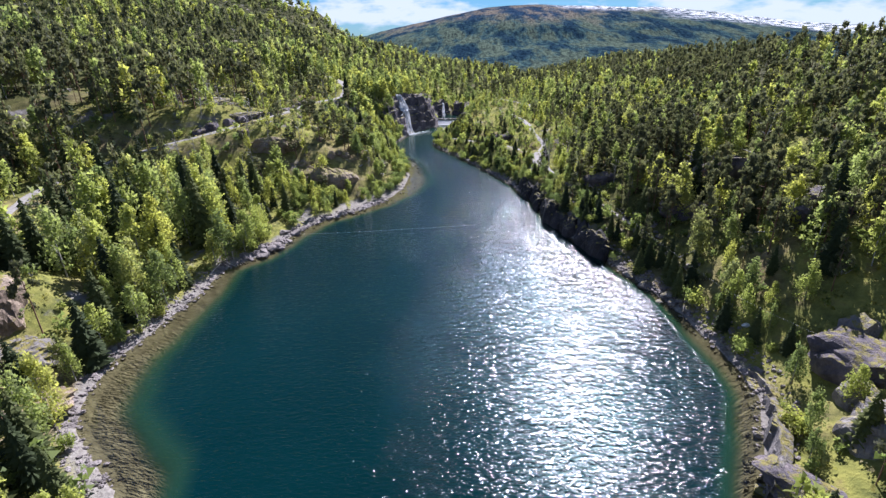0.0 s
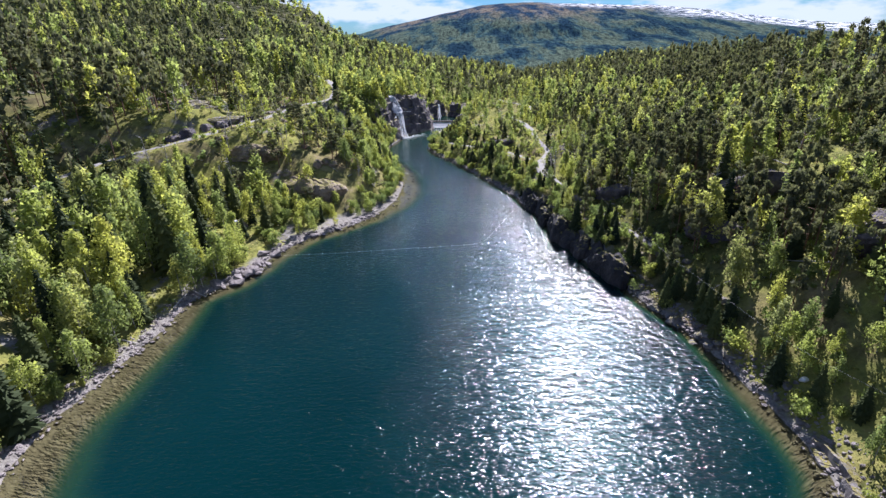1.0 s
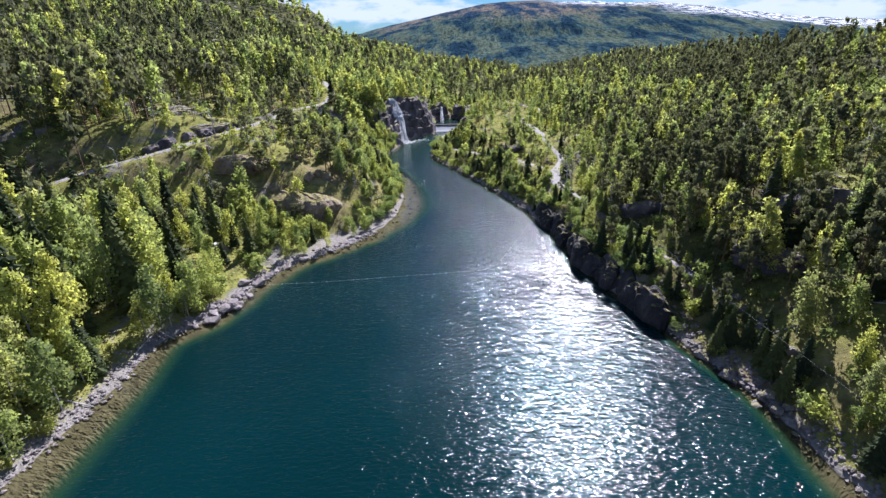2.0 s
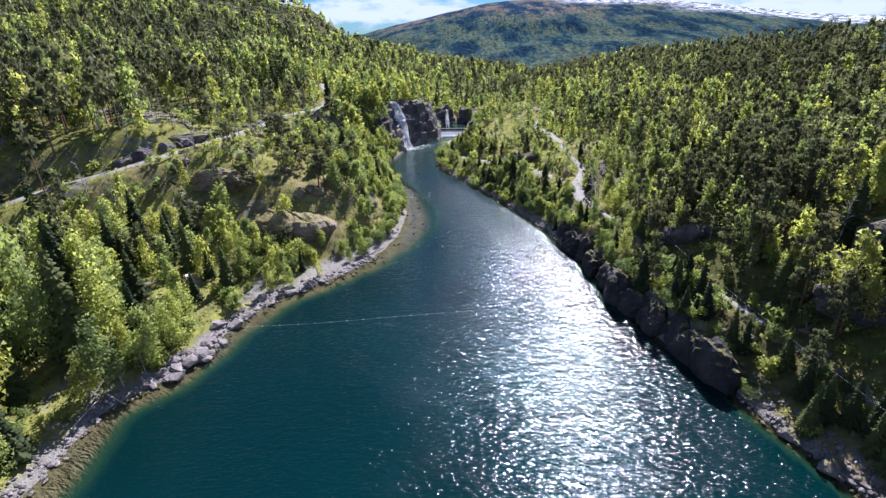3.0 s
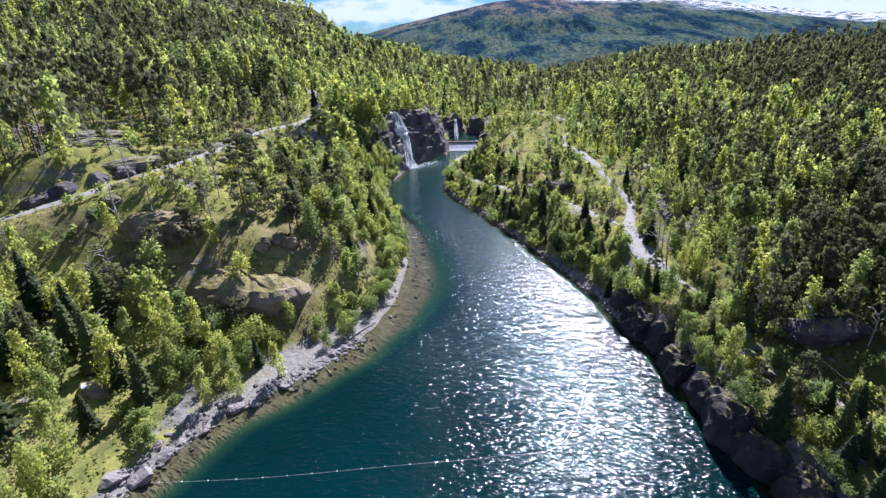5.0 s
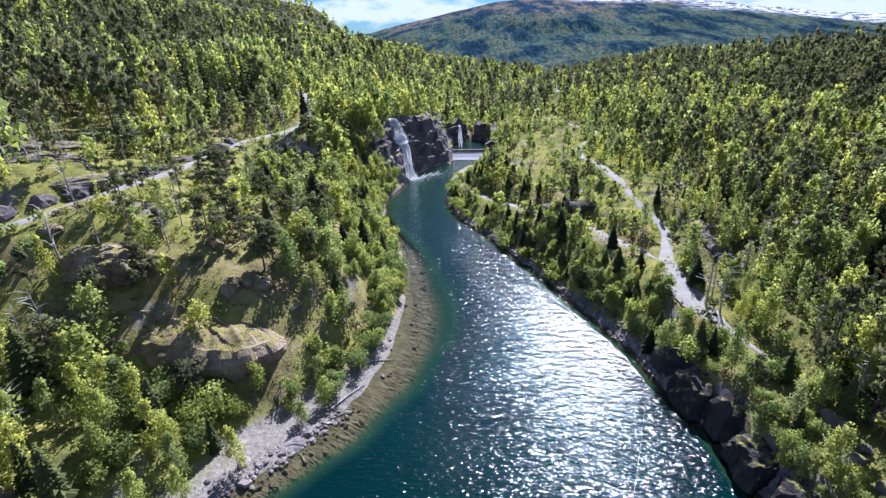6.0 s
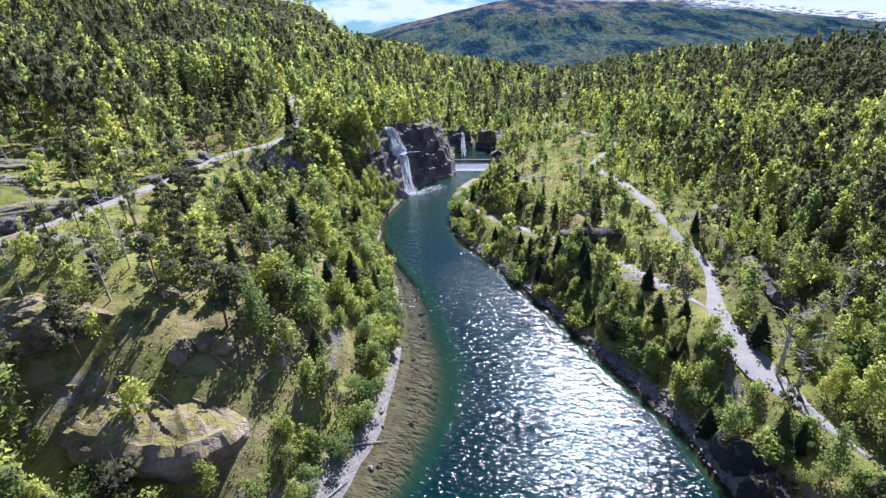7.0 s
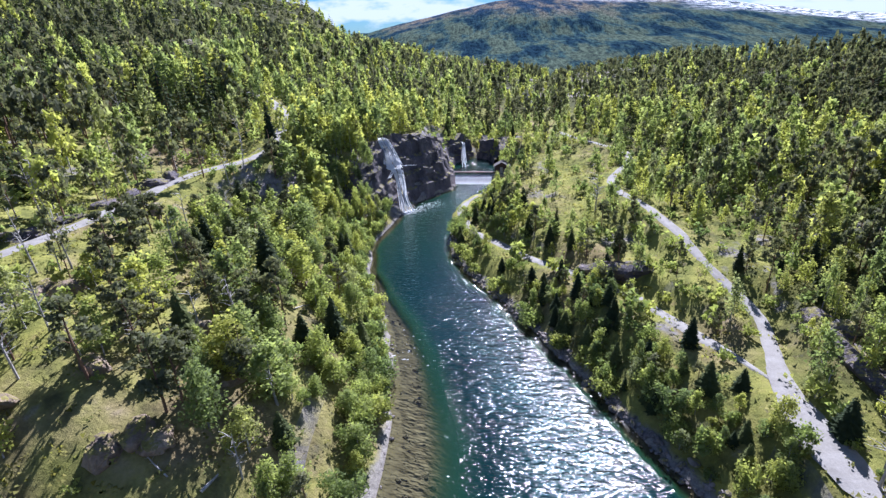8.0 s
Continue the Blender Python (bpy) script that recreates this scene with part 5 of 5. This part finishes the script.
fall("waterfall_main", [(-31.4, 230.4, 16.9), (-30.6, 229.0, 16.5), (-29.4, 228.0, 14.2), (-28.4, 227.2, 11.2), (-27.5, 225.6, 10.2)], [1.6, 2.4, 3.4, 5.2, 4.4], 4, "white cascade breaking over rock ledges", 25)
fall("waterfall_lower", [(-27.7, 225.9, 10.4), (-26.9, 224.9, 9.2), (-26.3, 224.2, 6.0), (-25.7, 223.4, 2.6), (-25.0, 222.8, 0.0)], [4.0, 2.6, 2.0, 2.1, 3.4], 5, "narrow white plume falling into the lake", 17)
fall("waterfall_side", [(-28.0, 226.8, 11.6), (-28.2, 225.6, 9.8), (-29.2, 224.6, 8.2)], [0.4, 0.5, 0.6], 6, "thin side strand of the waterfall", 3)
fall("waterfall_ledge", [(-27.4, 226.2, 11.0), (-26.0, 226.4, 10.7), (-24.2, 227.4, 10.5), (-22.6, 228.6, 10.2)], [0.5, 0.4, 0.3, 0.2], 12, "thin strand of water running along a ledge", 3)
fall("waterfall_gorge", [(-12.2, 262.5, 8.6), (-11.8, 260.6, 7.6), (-11.6, 259.6, 4.0), (-11.4, 258.6, 1.6)], [0.7, 1.0, 1.1, 1.6], 9, "narrow white fall in the gorge above the weir", 6)
fall("waterfall_far", [(-226, 246, 62), (-224, 243, 57), (-222, 240, 50), (-221, 238, 46)], [2.0, 2.4, 2.6, 3.5], 11, "distant white stream on the hillside", 6)


def foam_patch(name, cx, cy, rx, ry, turn, seed, n, label):
    """Flecks of foam adrift on the water."""
    rng = np.random.RandomState(seed)
    V, F, k = [], [], 0
    for i in range(n):
        q = rng.normal(0, 0.5, 2) * (rx, ry)
        c, s = math.cos(turn), math.sin(turn)
        x, y = cx + q[0] * c - q[1] * s, cy + q[0] * s + q[1] * c
        r, t0 = 0.03 + 0.16 * rng.rand() ** 2, rng.uniform(0, 6.28)
        a = np.linspace(0, 2 * math.pi, 8)[:-1]
        rr = r * rng.uniform(0.5, 1.2, 7)
        ring = np.stack([rr * np.cos(a) * 1.8, rr * np.sin(a) * 0.7], 1) @ np.array([[c, s], [-s, c]])
        V += [np.column_stack([ring + (x, y), np.full(7, 0.012)]), [(x, y, 0.05)]]
        F += [(k + j, k + (j + 1) % 7, k + 7) for j in range(7)]
        k += 8
    ob = new(name, mesh_of(name, np.concatenate(V), np.array(F), [FOAM], smooth=True))
    return tagged(ob, label, "foam", kind="stuff")


foam_patch("foam", -24.4, 221.9, 2.3, 1.4, 0.6, 1, 620, "white churned foam at the foot of the fall")
foam_patch("foam", -20.5, 225.5, 7.5, 2.2, 0.75, 2, 220, "streaks of foam drifting from the fall")
foam_patch("foam", -16.2, 163, 3.2, 5.5, 0.2, 3, 36, "small ripples breaking white over the shallow bar")


def box(x0, x1, y0, y1, z0, z1, bevel=0.04):
    bm = bmesh.new()
    bmesh.ops.create_cube(bm, size=1.0)
    bmesh.ops.transform(bm, matrix=Matrix.Translation(((x0 + x1) / 2, (y0 + y1) / 2, (z0 + z1) / 2)) @ Matrix.Diagonal((x1 - x0, y1 - y0, z1 - z0, 1)), verts=bm.verts)
    bmesh.ops.bevel(bm, geom=bm.edges[:], offset=bevel, segments=1, affect="EDGES")
    return bm


def bm_part(name, bm, mat, parent, label="", m=None):
    me = bpy.data.meshes.new(name)
    bm.to_mesh(me)
    bm.free()
    me.materials.append(mat)
    return part(name, me, parent, label, m)


weir = tagged(new("weir"), "low concrete weir with white water sliding over it", "weir")
weir.matrix_basis = pose(-13.4, 248.4, 0, 0, 0, -7)
bm_part("dam_body", box(0, 11.4, 0.0, 1.2, -1.5, 1.5), CONCRETE, weir)
_bm = box(0, 11.4, -3.0, 0.2, -0.9, -0.1)
_bm.transform(Matrix.Translation((0, 0.1, 1.1)) @ Matrix.Rotation(radians(26), 4, "X"))
bm_part("spillway", _bm, CONCRETE, weir)
_u = np.linspace(0.2, 11.0, 40)
_rows = []
for _yy, _zq in ((1.25, 1.62), (0.4, 1.63), (-0.2, 1.5), (-0.9, 1.12), (-1.7, 0.6), (-2.5, 0.14), (-3.3, 0.03)):
    _rows.append(np.column_stack([_u, _yy + 0.08 * fbm(_u, _u * 0 + _yy * 3, 0.8, 2, 5), _zq + 0.02 * fbm(_u, _u * 0 + _yy, 0.6, 2, 6)]))
part("water_sheet", mesh_of("water_sheet", np.stack(_rows, 1).reshape(-1, 3), grid_faces(40, 7), [SHEET], smooth=True), weir, "smooth white sheet of falling water")
bridge = tagged(new("footbridge"), "narrow dark plank footbridge over the weir", "footbridge")
bridge.matrix_basis = pose(-13.6, 249.2, 2.35, 0, 0, -7)
for _yb in (0.05, 1.0):
    bm_part("beam", box(0, 12.2, _yb, _yb + 0.18, -0.3, 0), HUT_WOOD, bridge)
for _k in range(30):
    bm_part("plank", box(0.02 + 0.405 * _k, 0.39 + 0.405 * _k, -0.1, 1.3, 0.004, 0.06, 0.012), HUT_WOOD, bridge)
for _k in range(7):
    bm_part("post", box(0.1 + 1.95 * _k, 0.2 + 1.95 * _k, -0.12, -0.02, -0.2, 1.0, 0.01), HUT_WOOD, bridge)
bm_part("rail", box(0, 12.2, -0.13, -0.05, 0.93, 1.02, 0.01), HUT_WOOD, bridge)
abut = tagged(new("abutment"), "pale concrete abutment beside the weir", "abutment")
abut.matrix_basis = pose(-2.4, 245.2, 0, 0, 0, -7)
bm_part("block", box(0, 5.2, 0, 4.4, -1.0, 2.1, 0.08), CONCRETE, abut)
bm_part("kerb", box(0, 5.2, 0, 0.25, 2.104, 2.4, 0.03), CONCRETE, abut)
for _k in range(5):
    bm_part("rail_post", box(0.08 + 1.22 * _k, 0.16 + 1.22 * _k, 0.08, 0.16, 2.4, 3.3, 0.01), CABLE, abut)
bm_part("handrail", box(0.05, 5.15, 0.08, 0.15, 3.3, 3.37, 0.01), CABLE, abut)
hut = tagged(new("hut"), "small dark red timber hut with a pale pitched roof", "hut")
hut.matrix_basis = pose(-1.7, 247.0, 2.1, 0, 0, -7)
bm_part("body", box(0, 4.0, 0, 3.0, 0, 2.2, 0.02), HUT_WOOD, hut)
_bm = bmesh.new()
_p = [_bm.verts.new(q) for q in ((0, 0, 2.2), (4.0, 0, 2.2), (2.0, 0, 3.3), (0, 3.0, 2.2), (4.0, 3.0, 2.2), (2.0, 3.0, 3.3))]
for _q in ((0, 1, 2), (5, 4, 3), (0, 3, 4, 1), (1, 4, 5, 2), (2, 5, 3, 0)):
    _bm.faces.new([_p[i] for i in _q])
bm_part("gable", _bm, HUT_WOOD, hut)
for _sx, _x0 in ((-1, -0.25), (1, 2.0)):
    _bm = box(0, 2.62, -0.35, 3.35, 0, 0.1, 0.015)
    _bm.transform(Matrix.Translation((-0.32 if _sx < 0 else 2.02, 0, 2.04 if _sx < 0 else 3.34)) @ Matrix.Rotation(radians(-28.8 if _sx < 0 else 28.8), 4, "Y"))
    bm_part("roof_slope", _bm, ROOF_TURF, hut)
bm_part("door", box(1.5, 2.4, -0.06, 0.0, 0.02, 1.95, 0.01), CONCRETE, hut, "weathered grey plank door")
bm_part("window", box(2.9, 3.5, -0.05, 0.0, 1.0, 1.6, 0.01), WHITE_PAINT, hut, "small white-framed window")

# ---- float line across the lake ----
line = spline([(-37.4, 98.6), (-25.3, 99.4), (-12.4, 101.0), (-2.0, 102.3), (5.2, 104.2), (9.8, 114), (14.4, 126)], 0.8)
rope_boom = tagged(new("float_line"), "thin pale rope with small white floats lying across the lake", "float line")
_v, _f = tube(np.column_stack([line, np.full(len(line), 0.03)]), np.where(line[:, 0] < 5.6, 0.012, 0.006), 4)
part("rope", mesh_of("rope", _v, _f, [ROPE], smooth=True), rope_boom)
float_v, float_f = BALLS[2]
float_mesh = mesh_of("float", float_v * (0.075, 0.075, 0.06), float_f, [WHITE_PAINT], smooth=True)
for _p in line[line[:, 0] < 5.6][::3]:
    part("float", float_mesh, rope_boom, m=Matrix.Translation((_p[0], _p[1], 0.05)))

# ---- cable slung along the bank ----
_q = spline([(28, 126, 9.5), (31, 106, 8.2), (33.3, 87.5, 7.8), (36.8, 64.2, 7.8), (39.9, 52.6, 7.6), (45, 38, 9.0)], 2.0)
_v, _f = tube(_q, np.full(len(_q), 0.009), 4)
tagged(new("cable", mesh_of("cable", _v, _f, [CABLE], smooth=True)), "thin grey cable slung between trees above the bank", "cable")

# ---- board on its rock, boat on the bank ----
outcrop("rock_outcrop", -49.2, 108.8, 2.2, 1.5, 1.6, 61, KNOLL, "small pale rock with a board lying on it")
_zb = float(height(np.array([-49.0]), np.array([108.6]))[0]) + 1.25
sheet = tagged(new("board"), "white painted board lying tilted on a rock", "board")
sheet.matrix_basis = pose(-49.2, 108.5, _zb, 14, 6, 30)
bm_part("panel", box(-0.6, 0.6, -0.4, 0.4, 0, 0.06, 0.01), WHITE_PAINT, sheet)
bm_part("batten", box(-0.55, 0.55, -0.05, 0.05, -0.08, 0, 0.01), DEAD_WOOD, sheet)
sack = new("white_bag", mesh_of("white_bag", *boulder(123, 3, 6, 0.7), [WHITE_PAINT], smooth=True))
sack.matrix_basis = pose(41.7, 54.2, float(height(np.array([41.7]), np.array([54.2]))[0]) - 0.05, 0, 0, 20) @ Matrix.Diagonal((1.3, 0.9, 0.9, 1))
tagged(sack, "white bundle lying above the stony shore", "bundle")

# ---- the big willow bushes under the knoll ----
plant_things("willow_bush", [(_x, _y, float(height(np.array([_x]), np.array([_y]))[0]) - 0.1, _h, _h * 1.15, _k * 1.3) for _k, (_x, _y, _h) in enumerate(((-38.6, 121.6, 4.6), (-35.6, 121.0, 4.2), (-41.5, 119.8, 4.0), (-33.2, 121.8, 3.0), (-40, 124, 3.6), (-37, 118.4, 2.8), (-45.5, 88.6, 4.4), (-43.6, 91.2, 3.8), (-22.6, 126.4, 2.6), (-20.6, 131, 3.0), (-19.8, 135.5, 3.2), (-19.4, 140, 3.4), (-19.6, 145, 3.2), (-20.2, 150, 3.4), (-20.8, 156, 3.2), (-22, 163, 3.4)))])

plant_things("willow_bush", [(_x + 1.6 + 1.3 * math.sin(5 * _k), _y, float(height(np.array([_x + 1.6]), np.array([_y]))[0]) - 0.2, 1.7 + 0.7 * math.sin(3 * _k), 2.3 + 0.6 * math.cos(4 * _k), 1.7 * _k) for _k, (_x, _y) in enumerate(spline([(29.5, 82), (26.8, 92.5), (24, 101), (22.6, 110), (21.1, 121), (19, 131)], 1.9))])

# ---- dead trees and driftwood ----
snag_mesh = [mesh_of("snag", *snag(s), [DEAD_WOOD], smooth=True) for s in range(4)]
for _k, (_x, _y, _h) in enumerate(((24.8, 137.5, 7.5), (26.2, 139, 6.5), (25.8, 135.5, 7.0), (-46, 84, 6), (-44.5, 86.5, 4.5), (-36, 150, 6), (-33.5, 153, 7), (-48, 141, 6.5), (-62, 138, 8), (-27, 137, 5), (-58, 128, 7), (-70, 172, 8), (-55, 158, 7), (12, 236, 6), (16, 200, 8), (44, 132, 7), (58, 120, 8), (40, 175, 7), (-80, 190, 8), (-40, 146, 5), (62, 150, 9), (-88, 150, 8), (-52, 116, 6), (33, 145, 5))):
    ob = new("dead_tree", snag_mesh[_k % 4])
    ob.matrix_basis = pose(_x, _y, float(height(np.array([_x]), np.array([_y]))[0]) - 0.1, 0, 0, 77 * _k) @ Matrix.Diagonal((_h, _h, _h, 1))
    tagged(ob, "bare grey dead tree standing in the wood", "dead tree", "dead trees")
for _k in range(96):
    _q = np.random.RandomState(700 + _k)
    _x, _y = (_q.uniform(-98, -44), _q.uniform(126, 222)) if _k % 3 else (_q.uniform(30, 88), _q.uniform(95, 215))
    if float(track_near(np.array([_x]), np.array([_y]))[0][0]) < 1.5:
        continue
    _h = _q.uniform(4.5, 8.5)
    ob = new("dead_tree", snag_mesh[_k % 4])
    ob.matrix_basis = pose(_x, _y, float(height(np.array([_x]), np.array([_y]))[0]) - 0.1, _q.uniform(-7, 7), _q.uniform(-7, 7), 77 * _k) @ Matrix.Diagonal((_h * 0.8, _h * 0.8, _h, 1))
    tagged(ob, "bare grey dead tree standing in the wood", "dead tree", "dead trees")
log_mesh = [mesh_of("log", *joined([tube([(-0.5, 0, 0.012), (0, 0.02, 0.014), (0.5, 0, 0.01)], (0.022, 0.018, 0.008), 6)] + [tube([(0.1 * j, 0, 0.014), (0.1 * j + 0.06, 0.09 * (-1) ** j, 0.03)], (0.007, 0.002), 3) for j in range(-1, 5)]), [DEAD_WOOD], smooth=True) for s in range(1)]
_r = np.random.RandomState(88)
for _k in range(44):
    if _k < 12:
        _x, _y = [(-47.4, 79), (-46.2, 82), (-24.5, 118.5), (-22.6, 121.5), (-50, 60), (-49.4, 66), (-36, 104), (-33.5, 136), (-36.5, 131), (-31, 156), (-18.2, 133), (-20.5, 126)][_k]
    else:
        _x, _y = (_r.uniform(-95, -28), _r.uniform(90, 185)) if _k % 3 else (_r.uniform(28, 70), _r.uniform(60, 190))
    if float(shore(np.array([_x]), np.array([_y]))[0]) < 0.4:
        continue
    _h, _t = _r.uniform(3, 6.5), _r.uniform(0, 3.14)
    _e = 0.5 * _h * np.array([math.cos(_t), math.sin(_t)])
    _za, _zb2 = height(np.array([_x - _e[0], _x + _e[0]]), np.array([_y - _e[1], _y + _e[1]]))
    ob = new("fallen_log", log_mesh[0])
    ob.matrix_basis = pose(_x, _y, (_za + _zb2) / 2 + 0.1) @ Matrix.Rotation(_t, 4, "Z") @ Matrix.Rotation(-math.atan2(_zb2 - _za, _h), 4, "Y") @ Matrix.Diagonal((_h, _h, _h, 1))
    tagged(ob, "bleached fallen tree trunk lying on the ground", "log", "fallen logs")

# ---- undergrowth: heather, grass and saplings past counting ----
gxx, gyy, rng = jitter(-118, 100, 22, 270, 1.6, 401)
_s = shore(gxx, gyy)
_td, _ = track_near(gxx, gyy)
_k = (_s > 0.9) & (_td > 0.15) & (rng.rand(gxx.size) < np.clip(0.72 + 0.5 * fbm(gxx, gyy, 14, 3, 91), 0.15, 0.95)) & (slope(gxx, gyy) < 3.5)
gxx, gyy = gxx[_k], gyy[_k]
gzz = height(gxx, gyy)
_k = gzz > 0.75
gxx, gyy, gzz = gxx[_k], gyy[_k], gzz[_k]
V, F, T, N, n = [], [], [], [], 0
tuft = []
for _i in range(6):
    _q = np.random.RandomState(500 + _i)
    _c = np.stack([_q.uniform(-0.7, 0.7, 5), _q.uniform(-0.7, 0.7, 5), _q.uniform(0.1, 0.6, 5)], 1)
    tuft.append(sprays(_q, _c, np.full(5, 0.42), 13, 0.24, 0.5))
for _i in range(6):
    sx, sy, sz = gxx[_i::6], gyy[_i::6], gzz[_i::6]
    sc = rng.uniform(0.7, 1.5, sx.size)
    tv, tf, tn = tuft[_i]
    tn = 0.45 * tn + (0, 0, 1)
    N.append(np.tile(tn / np.linalg.norm(tn, axis=1)[:, None], (sx.size, 1)))
    V.append(np.stack([tv[:, 0] * sc[:, None] + sx[:, None], tv[:, 1] * sc[:, None] + sy[:, None], tv[:, 2] * sc[:, None] + sz[:, None]], 2).reshape(-1, 3))
    F.append((tf[None] + (n + np.arange(sx.size) * len(tv))[:, None, None]).reshape(-1, 3))
    T.append(np.repeat(np.clip(0.5 + 0.5 * fbm(sx, sy, 9, 3, 95) + rng.normal(0, 0.12, sx.size), 0, 0.99), len(tv)))
    n += sx.size * len(tv)
under = new("undergrowth", mesh_of("undergrowth", np.concatenate(V), np.concatenate(F), [GRASS_LEAF], attrs={"tone": np.concatenate(T)}, smooth=True, normals=np.concatenate(N)))
tagged(under, "heather, moss and young leafy growth on the forest floor", "undergrowth", kind="stuff")
